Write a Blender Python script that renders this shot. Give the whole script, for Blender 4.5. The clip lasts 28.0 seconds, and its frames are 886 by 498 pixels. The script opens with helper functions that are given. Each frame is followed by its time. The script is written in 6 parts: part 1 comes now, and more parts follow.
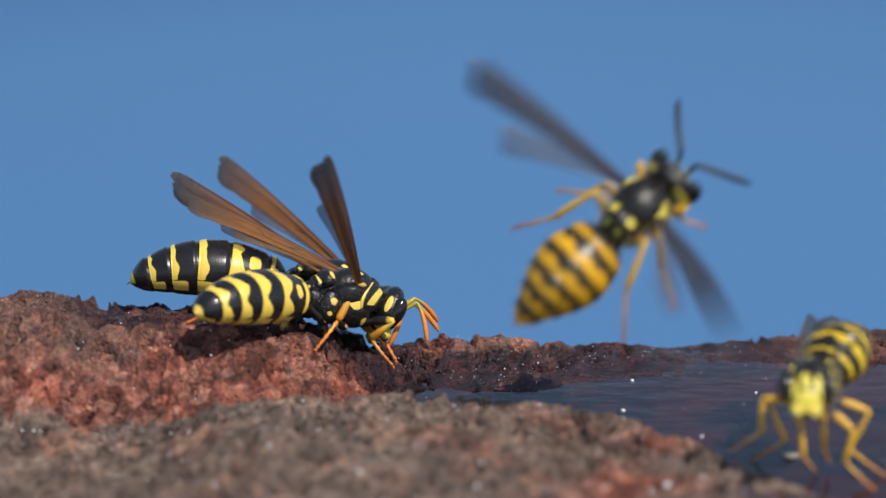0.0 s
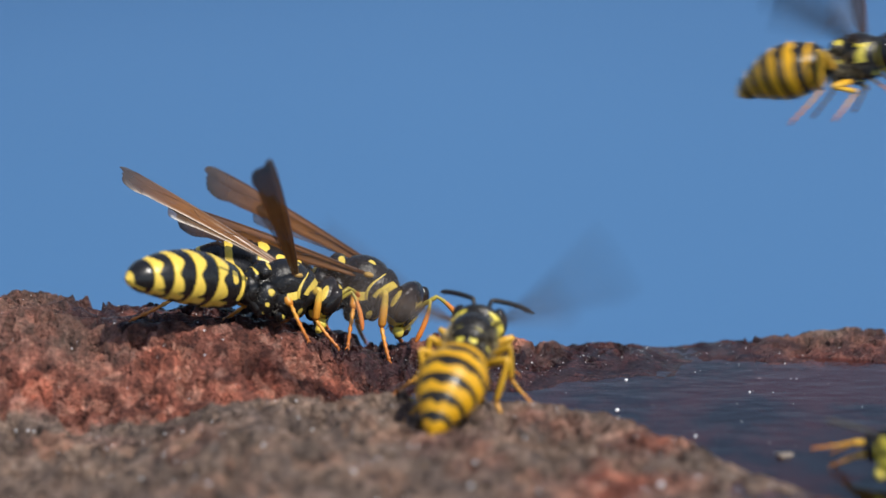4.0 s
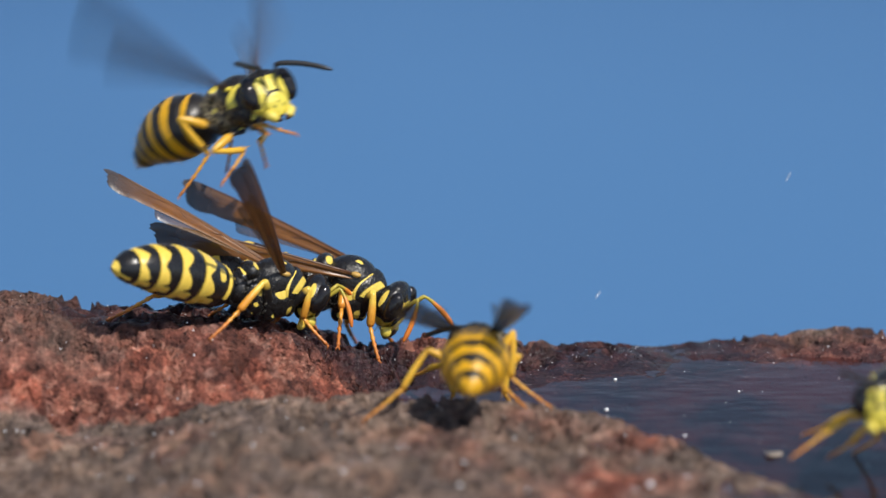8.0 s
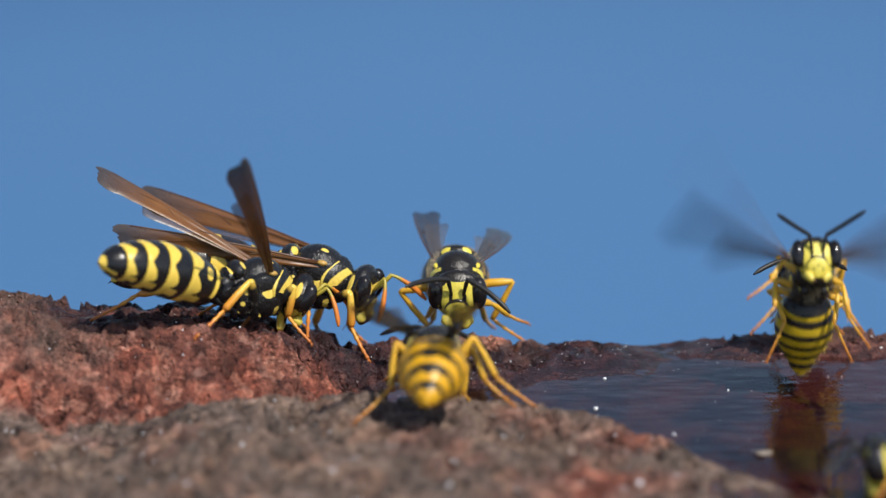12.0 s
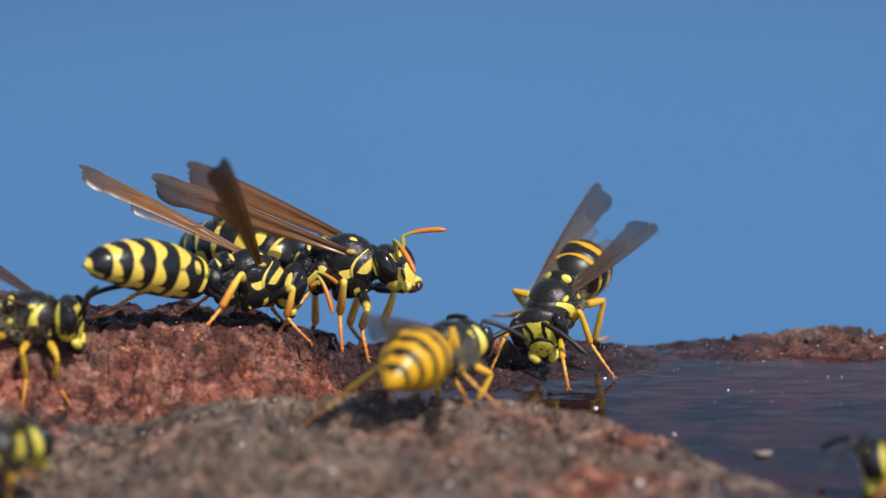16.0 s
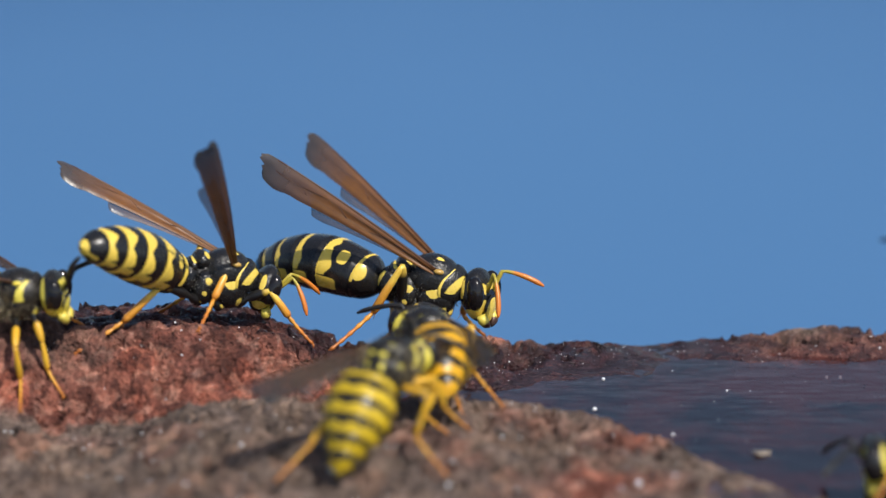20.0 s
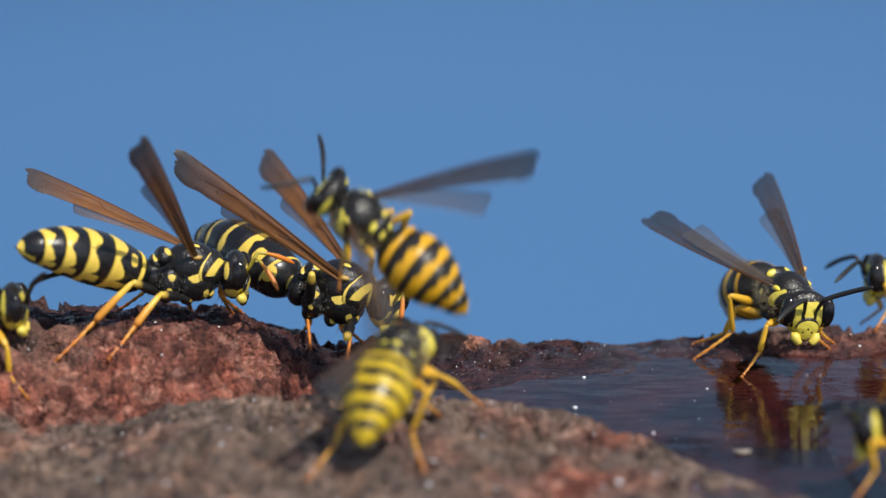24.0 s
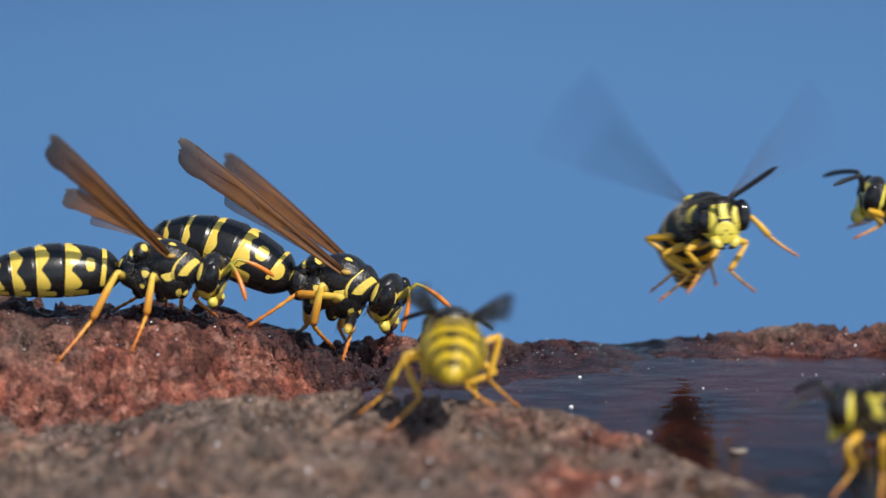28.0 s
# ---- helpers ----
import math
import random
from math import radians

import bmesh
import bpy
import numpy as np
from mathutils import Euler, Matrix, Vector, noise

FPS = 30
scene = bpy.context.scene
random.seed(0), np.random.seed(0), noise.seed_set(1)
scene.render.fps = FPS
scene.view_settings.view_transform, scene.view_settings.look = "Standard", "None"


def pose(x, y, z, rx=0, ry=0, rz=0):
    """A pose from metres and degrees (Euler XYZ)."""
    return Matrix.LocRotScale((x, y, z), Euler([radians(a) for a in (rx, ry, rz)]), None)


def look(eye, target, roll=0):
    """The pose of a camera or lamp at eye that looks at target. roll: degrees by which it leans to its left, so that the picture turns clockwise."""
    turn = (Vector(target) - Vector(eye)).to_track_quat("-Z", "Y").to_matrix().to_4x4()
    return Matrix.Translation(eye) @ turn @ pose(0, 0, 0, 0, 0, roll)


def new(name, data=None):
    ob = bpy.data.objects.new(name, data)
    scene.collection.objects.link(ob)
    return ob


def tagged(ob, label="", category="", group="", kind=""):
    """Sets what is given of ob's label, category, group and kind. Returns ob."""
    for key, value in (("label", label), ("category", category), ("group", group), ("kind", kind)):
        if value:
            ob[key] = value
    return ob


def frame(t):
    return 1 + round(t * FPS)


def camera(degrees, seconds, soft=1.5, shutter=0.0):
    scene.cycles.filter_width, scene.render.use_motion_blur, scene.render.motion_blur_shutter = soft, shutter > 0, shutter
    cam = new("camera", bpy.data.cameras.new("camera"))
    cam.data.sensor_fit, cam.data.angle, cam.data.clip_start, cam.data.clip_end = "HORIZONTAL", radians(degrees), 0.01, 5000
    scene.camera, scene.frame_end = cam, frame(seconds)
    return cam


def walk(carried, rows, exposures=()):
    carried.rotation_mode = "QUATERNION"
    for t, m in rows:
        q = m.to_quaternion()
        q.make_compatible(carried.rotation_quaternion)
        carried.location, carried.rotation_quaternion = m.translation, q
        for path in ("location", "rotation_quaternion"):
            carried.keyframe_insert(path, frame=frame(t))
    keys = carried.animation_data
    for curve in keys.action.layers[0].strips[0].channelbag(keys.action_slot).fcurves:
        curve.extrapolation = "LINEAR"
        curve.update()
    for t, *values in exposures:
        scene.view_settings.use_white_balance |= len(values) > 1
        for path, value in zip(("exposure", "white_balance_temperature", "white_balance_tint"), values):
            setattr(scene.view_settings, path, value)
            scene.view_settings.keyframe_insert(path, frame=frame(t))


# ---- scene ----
MM = 0.001
SECONDS = 28.0

# ---- camera: a slow pan to the right from a fixed stand ----
EYE = Vector((0.0, -145.54 * MM, 44.39 * MM))
TILT = 14.0
cam = camera(20.8, SECONDS, soft=1.4, shutter=0.5)
cam.data.dof.use_dof = True
cam.data.dof.focus_distance = 0.1502
cam.data.dof.aperture_fstop = 24.0
PAN = ((0, 0, 0), (1, 4.5, 0), (2, 6.5, 0.3), (3, 10, 0.5), (3.5, 10.8, 0.5), (5.5, 14.5, 0.5), (6, 17, 0.6), (7, 22.5, 0.8),
       (8, 31, 1), (9, 41.5, 1.2), (10, 48, 1.3), (11, 51.3, 1.5), (12, 50.7, 2.3), (15, 50.5, 2.3), (19, 50.5, 2.4),
       (20, 53, 1.8), (21, 57.5, 1.8), (21.5, 62, 1.8), (23.5, 83.5, 3), (24, 89, 3.4), (25, 93.5, 4), (26, 95, 4.3),
       (28, 96.5, 4))
UNIT = math.degrees(1 / 4271.5)
walk(cam, [(t, Matrix.Translation(EYE) @ pose(0, 0, 0, 90 - TILT - b * UNIT, 0, -a * UNIT)) for t, a, b in PAN])

# ---- light: high sun over the right shoulder, clear sky ----
SUN_EL, SUN_AZ = 53.0, -54.0          # azimuth from +x, counter-clockwise
world = bpy.data.worlds.new("sky")
scene.world = world
world.use_nodes = True
wt = world.node_tree
sky = wt.nodes.new("ShaderNodeTexSky")
sky.sky_type, sky.sun_disc = "NISHITA", False
sky.sun_elevation, sky.sun_rotation = radians(SUN_EL), radians(90 - SUN_AZ)
wt.links.new(sky.outputs[0], wt.nodes["Background"].inputs[0])
wt.nodes["Background"].inputs[1].default_value = 0.12
sun = new("sun", bpy.data.lights.new("sun", "SUN"))
sun.data.energy, sun.data.angle, sun.data.color = 4.1, radians(0.55), (1.0, 0.95, 0.87)
ce = math.cos(radians(SUN_EL))
sun.matrix_basis = look((ce * math.cos(radians(SUN_AZ)), ce * math.sin(radians(SUN_AZ)), math.sin(radians(SUN_EL))), (0, 0, 0))
scene.view_settings.exposure = 0.0


# ---- node helpers ----
def material(name):
    m = bpy.data.materials.new(name)
    m.use_nodes = True
    t = m.node_tree
    return m, t, t.nodes["Principled BSDF"]


def node(t, kind, **inputs):
    n = t.nodes.new(kind)
    for k, v in inputs.items():
        sock = n.inputs[int(k[1:])] if k[0] == "i" and k[1:].isdigit() else n.inputs[k]
        if hasattr(v, "is_linked"):
            t.links.new(v, sock)
        else:
            sock.default_value = v
    return n


def coords(t):
    return t.nodes.new("ShaderNodeTexCoord").outputs["Object"]


def noise_tex(t, scale, detail=4, rough=0.6, vec=None):
    n = node(t, "ShaderNodeTexNoise", Scale=scale, Detail=detail, Roughness=rough)
    t.links.new(vec or coords(t), n.inputs["Vector"])
    return n.outputs["Fac"]


def ramp(t, fac, stops):
    n = t.nodes.new("ShaderNodeValToRGB")
    e = n.color_ramp.elements
    while len(e) < len(stops):
        e.new(0.5)
    for i, (p, c) in enumerate(stops):
        e[i].position, e[i].color = p, (*c, 1) if len(c) == 3 else c
    t.links.new(fac, n.inputs[0])
    return n.outputs[0]


def mixc(t, fac, a, b, mode="MIX"):
    n = t.nodes.new("ShaderNodeMix")
    n.data_type, n.blend_type = "RGBA", mode
    for s, v in ((n.inputs[0], fac), (n.inputs[6], a), (n.inputs[7], b)):
        if hasattr(v, "is_linked"):
            t.links.new(v, s)
        else:
            s.default_value = v if not isinstance(v, tuple) else (*v, 1)
    return n.outputs[2]


def attr(t, name):
    n = t.nodes.new("ShaderNodeAttribute")
    n.attribute_name = name
    return n.outputs["Fac"]


def bump(t, height, strength, dist, bsdf):
    n = node(t, "ShaderNodeBump", Strength=strength, Distance=dist, Height=height)
    t.links.new(n.outputs[0], bsdf.inputs["Normal"])


# ---- materials ----
def rock_material():
    m, t, b = material("lava_rock")
    big, mid, fine = noise_tex(t, 180, 5), noise_tex(t, 900, 6, 0.7), noise_tex(t, 4200, 4, 0.7)

    def grains(scale):
        v = node(t, "ShaderNodeTexVoronoi", Scale=scale, Randomness=1.0)
        warp = node(t, "ShaderNodeVectorMath", i0=coords(t))
        nz = node(t, "ShaderNodeTexNoise", Scale=1400.0, Detail=4.0)
        t.links.new(coords(t), nz.inputs["Vector"])
        sc = node(t, "ShaderNodeVectorMath", i0=nz.outputs["Color"], i1=(0.0009, 0.0009, 0.0009))
        sc.operation = "MULTIPLY"
        t.links.new(sc.outputs[0], warp.inputs[1])
        t.links.new(warp.outputs[0], v.inputs["Vector"])
        sep = node(t, "ShaderNodeSeparateColor", Color=v.outputs["Color"])
        return sep.outputs[0], v.outputs["Distance"]
    g0, d1 = grains(1300.0)
    g1 = node(t, "ShaderNodeMath", i0=g0, i1=0.55, i2=ramp(t, noise_tex(t, 1500, 5, 0.7), [(0.25, (0, 0, 0)), (0.75, (0.45, 0.45, 0.45))]))
    g1.operation = "MULTIPLY_ADD"
    g1 = g1.outputs[0]
    g2, d2 = grains(3600.0)
    grey = ramp(t, g1, [(0.0, (0.035, 0.028, 0.026)), (0.3, (0.136, 0.099, 0.081)), (0.6, (0.192, 0.150, 0.127)), (0.85, (0.205, 0.150, 0.122)), (1.0, (0.33, 0.28, 0.245))])
    red = ramp(t, g1, [(0.0, (0.035, 0.015, 0.014)), (0.3, (0.140, 0.050, 0.037)), (0.6, (0.255, 0.098, 0.070)), (0.8, (0.38, 0.195, 0.15)), (1.0, (0.24, 0.18, 0.16))])
    dark = ramp(t, g1, [(0.0, (0.012, 0.007, 0.008)), (0.45, (0.024, 0.012, 0.015)), (0.75, (0.050, 0.018, 0.017)), (1.0, (0.10, 0.050, 0.042))])
    tone = ramp(t, mid, [(0.32, (0.24, 0.22, 0.23)), (0.5, (1.05, 1.02, 1.0)), (0.70, (1.75, 1.66, 1.6))])
    c = mixc(t, ramp(t, node(t, "ShaderNodeMath", i0=attr(t, "red"), i1=big).outputs[0], [(0.70, (0, 0, 0)), (1.02, (1, 1, 1))]), grey, red)
    c = mixc(t, 1.0, c, tone, "MULTIPLY")
    c = mixc(t, 1.0, c, ramp(t, noise_tex(t, 260, 4, 0.6), [(0.3, (0.6, 0.62, 0.64)), (0.6, (1.08, 1.05, 1.03))]), "MULTIPLY")
    g3, d3 = grains(520.0)
    c = mixc(t, 0.8, c, ramp(t, g3, [(0.0, (0.62, 0.62, 0.66)), (0.5, (1.0, 0.97, 0.94)), (0.8, (1.18, 1.12, 1.05)), (1.0, (1.35, 1.05, 0.9))]), "MULTIPLY")
    # darker and greyer where the mask rises
    c = mixc(t, attr(t, "left_dark"), c, mixc(t, 1.0, mixc(t, 0.55, c, grey), (0.74, 0.70, 0.69), "MULTIPLY"))
    c = mixc(t, attr(t, "wet"), c, dark)
    c = mixc(t, 0.7, c, ramp(t, fine, [(0.3, (0.36, 0.33, 0.32)), (0.5, (1.28, 1.27, 1.26)), (0.7, (2.1, 2.07, 2.04))]), "MULTIPLY")
    c = mixc(t, attr(t, "under"), c, mixc(t, ramp(t, node(t, "ShaderNodeMath", i0=attr(t, "red"), i1=big).outputs[0], [(0.80, (0, 0, 0)), (1.50, (1, 1, 1))]), (0.016, 0.012, 0.022), (0.072, 0.025, 0.026)))
    t.links.new(c, b.inputs["Base Color"])
    t.links.new(ramp(t, attr(t, "wet"), [(0, (0.8,) * 3), (1, (0.24,) * 3)]), b.inputs["Roughness"])
    t.links.new(ramp(t, attr(t, "under"), [(0, (0.36,) * 3), (1, (0.0,) * 3)]), b.inputs["Specular IOR Level"])
    pores = node(t, "ShaderNodeTexVoronoi", Scale=2100.0, Randomness=1.0)
    t.links.new(coords(t), pores.inputs["Vector"])
    hole = ramp(t, pores.outputs["Distance"], [(0.12, (0, 0, 0)), (0.34, (1, 1, 1))])
    few = ramp(t, noise_tex(t, 700, 3), [(0.46, (1, 1, 1)), (0.56, (0, 0, 0))])
    hole = mixc(t, few, hole, (1.0, 1.0, 1.0), "LIGHTEN")
    lump = node(t, "ShaderNodeMath", i0=hole, i1=1.3, i2=fine)
    lump.operation = "MULTIPLY_ADD"
    h = node(t, "ShaderNodeMath", i0=d2, i1=0.8, i2=lump.outputs[0])
    h.operation = "MULTIPLY_ADD"
    dry = node(t, "ShaderNodeMath", i0=attr(t, "wet"), i1=-0.45, i2=1.0)
    dry.operation = "MULTIPLY_ADD"
    dry2 = node(t, "ShaderNodeMath", i0=attr(t, "under"), i1=-0.3, i2=dry.outputs[0])
    dry2.operation = "MULTIPLY_ADD"
    dry2.use_clamp = True
    hm = node(t, "ShaderNodeMath", i0=h.outputs[0], i1=dry2.outputs[0])
    hm.operation = "MULTIPLY"
    bump(t, hm.outputs[0], 0.95, 0.00030, b)
    return m


def marked_material(name, low, high, rough=0.28, tint=None, relief=0.25):
    """Chitin in two colours, split along the mesh's own mark."""
    m, t, b = material(name)
    edge = node(t, "ShaderNodeMath", i0=attr(t, "mark"))
    edge.operation = "ADD"
    small = node(t, "ShaderNodeMath", i0=noise_tex(t, 2500, 3), i1=0.10)
    small.operation = "MULTIPLY_ADD"
    small.inputs[2].default_value = -0.05
    t.links.new(small.outputs[0], edge.inputs[1])
    fac = ramp(t, edge.outputs[0], [(0.47, (0, 0, 0)), (0.53, (1, 1, 1))])
    shade = noise_tex(t, 700, 4)
    hi = mixc(t, shade, high, tint or tuple(v * 0.80 for v in high))
    t.links.new(mixc(t, fac, low, hi), b.inputs["Base Color"])
    t.links.new(ramp(t, noise_tex(t, 1500, 3), [(0.3, (rough * 0.8,) * 3), (0.7, (rough * 1.35,) * 3)]), b.inputs["Roughness"])
    bump(t, noise_tex(t, 9000 if relief < 0.4 else 4500, 3), relief, 0.00002 if relief < 0.4 else 0.00013, b)
    return m


def chitin(name, colour, rough=0.3, spread=0.3, scale=1200):
    m, t, b = material(name)
    n = noise_tex(t, scale, 4)
    t.links.new(mixc(t, n, tuple(v * (1 - spread) for v in colour), tuple(min(1, v * (1 + spread)) for v in colour)), b.inputs["Base Color"])
    b.inputs["Roughness"].default_value = rough
    bump(t, noise_tex(t, 8000, 2), 0.2, 0.00002, b)
    return m


def limb_material(name, base, mid, tip, at):
    """Colour changes along the limb, from its base to its end."""
    m, t, b = material(name)
    f = attr(t, "along")
    c = ramp(t, f, [(0.0, base), (at - 0.05, base), (at + 0.05, mid), (1.0, tip)])
    c = mixc(t, 0.35, c, ramp(t, noise_tex(t, 1500, 3), [(0.3, (0.6, 0.6, 0.6)), (0.7, (1, 1, 1))]), "MULTIPLY")
    t.links.new(c, b.inputs["Base Color"])
    b.inputs["Roughness"].default_value = 0.32
    bump(t, noise_tex(t, 5000, 3), 0.5, 0.00005, b)
    return m


def wing_material(name, colour, tip, alpha):
    m, t, b = material(name)
    f = attr(t, "along")
    c = ramp(t, f, [(0.0, colour), (0.62, colour), (0.95, tip)])
    c = mixc(t, 0.5, c, ramp(t, noise_tex(t, 1100, 4), [(0.3, (0.55, 0.5, 0.45)), (0.7, (1, 1, 1))]), "MULTIPLY")
    t.links.new(c, b.inputs["Base Color"])
    b.inputs["Roughness"].default_value = 0.30
    b.inputs["Specular IOR Level"].default_value = 0.42
    b.inputs["Alpha"].default_value = alpha
    bump(t, noise_tex(t, 1800, 3), 0.3, 0.00006, b)
    return m


def pool_material():
    m, t, b = material("pool_water")
    out = t.nodes["Material Output"]
    gl = node(t, "ShaderNodeBsdfGlossy", Roughness=0.015, Color=(1, 1, 1, 1))
    tr = node(t, "ShaderNodeBsdfTransparent", Color=(0.58, 0.42, 0.44, 1))
    fr = node(t, "ShaderNodeFresnel", IOR=1.33)
    mp = node(t, "ShaderNodeMapping", Scale=(1, 2.2, 1))
    t.links.new(coords(t), mp.inputs[0])
    w = noise_tex(t, 300, 4, 0.5, mp.outputs[0])
    bm = node(t, "ShaderNodeBump", Strength=0.22, Distance=0.0003, Height=w)
    t.links.new(bm.outputs[0], gl.inputs["Normal"])
    t.links.new(bm.outputs[0], fr.inputs["Normal"])
    mx = node(t, "ShaderNodeMixShader", i0=fr.outputs[0], i1=tr.outputs[0], i2=gl.outputs[0])
    t.links.new(mx.outputs[0], out.inputs[0])
    return m


def lake_material():
    m, t, b = material("blue_lake")
    broad = noise_tex(t, 2.2, 2, 0.4)
    c = mixc(t, ramp(t, broad, [(0.3, (0, 0, 0)), (0.7, (1, 1, 1))]), (0.057, 0.153, 0.312), (0.066, 0.170, 0.342))
    c = mixc(t, 0.5, c, mixc(t, noise_tex(t, 9, 3), (0.060, 0.159, 0.323), (0.067, 0.170, 0.341)))
    # Vignette painted into the lake colour: bright nearby, dimmer towards the far corners.
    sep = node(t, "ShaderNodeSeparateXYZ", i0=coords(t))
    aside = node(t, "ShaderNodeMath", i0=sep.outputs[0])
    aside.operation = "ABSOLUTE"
    far_left = node(t, "ShaderNodeMath", i0=sep.outputs[0], i1=-0.25, i2=sep.outputs[1])
    far_left.operation = "MULTIPLY_ADD"
    vignette = node(t, "ShaderNodeMath", i0=aside.outputs[0], i1=0.75, i2=far_left.outputs[0])
    vignette.operation = "MULTIPLY_ADD"
    c = mixc(t, 1.0, c, ramp(t, vignette.outputs[0], [(0.10, (1.13, 1.11, 1.09)), (0.32, (1.06, 1.06, 1.05)), (0.53, (0.96, 0.97, 0.98)), (0.70, (0.80, 0.84, 0.88))]), "MULTIPLY")
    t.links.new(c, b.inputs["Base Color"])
    b.inputs["Roughness"].default_value = 0.6
    b.inputs["Specular IOR Level"].default_value = 0.25
    return m


BLACK = (0.013, 0.012, 0.012)
ROCK = rock_material()
POOL = pool_material()
LAKE = lake_material()
M_PAPER = marked_material("paper_wasp_chitin", BLACK, (0.92, 0.65, 0.10), 0.26)
M_JACKET = marked_material("yellowjacket_chitin", (0.016, 0.013, 0.010), (0.76, 0.40, 0.012), 0.33)
M_LEMON = marked_material("lemon_yellowjacket_chitin", (0.016, 0.013, 0.010), (0.66, 0.45, 0.018), 0.30)
M_PAPER_T = marked_material("paper_wasp_thorax", BLACK, (0.92, 0.68, 0.12), 0.25, None, 0.58)
M_JACKET_T = marked_material("yellowjacket_thorax", (0.016, 0.013, 0.010), (0.82, 0.68, 0.09), 0.26, None, 0.5)
M_PAPER_H = marked_material("paper_wasp_head", BLACK, (0.92, 0.68, 0.12), 0.24, None, 0.5)
M_EYE = chitin("compound_eye", (0.012, 0.010, 0.010), 0.13, 0.2)
M_YELLOW = chitin("yellow_chitin", (0.80, 0.64, 0.07), 0.28, 0.12)
M_BLACK = chitin("black_chitin", (0.014, 0.012, 0.011), 0.25, 0.3)
M_ANT_P = limb_material("paper_wasp_antenna", (0.48, 0.38, 0.05), (0.72, 0.24, 0.03), (0.72, 0.20, 0.03), 0.32)
M_DARKANT = chitin("black_antenna", (0.016, 0.014, 0.013), 0.45, 0.3)
M_TEGULA = chitin("amber_tegula", (0.50, 0.30, 0.07), 0.3, 0.3)
M_HAIR_G = chitin("golden_hair", (0.42, 0.34, 0.20), 0.6, 0.2)
M_HAIR_D = chitin("grey_hair", (0.34, 0.32, 0.28), 0.6, 0.2)
M_LEG_P = limb_material("paper_wasp_femur", BLACK, (0.62, 0.40, 0.06), (0.80, 0.60, 0.09), 0.74)
M_TIB_P = limb_material("paper_wasp_tibia", (0.90, 0.58, 0.08), (0.84, 0.40, 0.05), (0.66, 0.22, 0.025), 0.42)
M_TAR_P = limb_material("paper_wasp_tarsus", (0.74, 0.32, 0.04), (0.66, 0.22, 0.03), (0.46, 0.14, 0.025), 0.4)
M_LEG_V = limb_material("yellowjacket_femur", BLACK, (0.74, 0.40, 0.03), (0.78, 0.44, 0.035), 0.42)
M_TIB_V = limb_material("yellowjacket_tibia", (0.78, 0.44, 0.035), (0.78, 0.46, 0.04), (0.72, 0.34, 0.03), 0.5)
M_TAR_V = limb_material("yellowjacket_tarsus", (0.74, 0.36, 0.04), (0.70, 0.28, 0.03), (0.50, 0.17, 0.03), 0.5)
M_WING_P = wing_material("amber_wing", (0.25, 0.105, 0.032), (0.085, 0.064, 0.052), 0.76)
M_WING_PH = wing_material("amber_hind_wing", (0.22, 0.12, 0.05), (0.12, 0.08, 0.05), 0.45)
M_WING_V = wing_material("grey_wing", (0.070, 0.050, 0.036), (0.042, 0.040, 0.042), 0.58)
M_WING_VH = wing_material("grey_hind_wing", (0.16, 0.13, 0.11), (0.12, 0.11, 0.11), 0.34)
M_VEIN = chitin("wing_vein", (0.085, 0.034, 0.014), 0.35, 0.2)


# ---- mesh helpers ----
def mesh_from(name, verts, faces, mat, attrs=None, smooth=True):
    me = bpy.data.meshes.new(name)
    me.from_pydata([tuple(c * MM for c in v) for v in verts], [], faces)
    if smooth:
        me.polygons.foreach_set("use_smooth", [True] * len(me.polygons))
    for k, vals in (attrs or {}).items():
        a = me.attributes.new(k, "FLOAT", "POINT")
        a.data.foreach_set("value", [float(v) for v in vals])
    me.materials.append(mat)
    me.update()
    return me


def part(name, me, parent, m=None, label=""):
    ob = new(name, me)
    ob.parent = parent
    if m is not None:
        ob.matrix_basis = m
    if label:
        ob["label"] = label
    return ob


def tube(points, radii, n=8, attr_from=0.0, attr_to=1.0, flat=1.0):
    """A closed tube through points; gives verts, faces and the fraction along it."""
    P = [Vector(p) for p in points]
    V, F, A = [], [], []
    up = Vector((0, 0, 1))
    for i, p in enumerate(P):
        d = (P[min(i + 1, len(P) - 1)] - P[max(i - 1, 0)]).normalized()
        s = d.cross(up)
        if s.length < 0.05:
            s = d.cross(Vector((0, 1, 0)))
        s.normalize()
        u = s.cross(d)
        for k in range(n):
            a = 2 * math.pi * k / n
            V.append(p + s * (math.cos(a) * radii[i]) + u * (math.sin(a) * radii[i] * flat))
            A.append(attr_from + (attr_to - attr_from) * i / (len(P) - 1))
    for i in range(len(P) - 1):
        for k in range(n):
            a, b = i * n + k, i * n + (k + 1) % n
            F.append((a, a + n, b + n, b))
    for i, flip in ((0, False), (len(P) - 1, True)):
        V.append(P[i])
        A.append(attr_from if i == 0 else attr_to)
        c = len(V) - 1
        for k in range(n):
            a, b = i * n + k, i * n + (k + 1) % n
            F.append((c, b, a) if flip else (c, a, b))
    return V, F, A


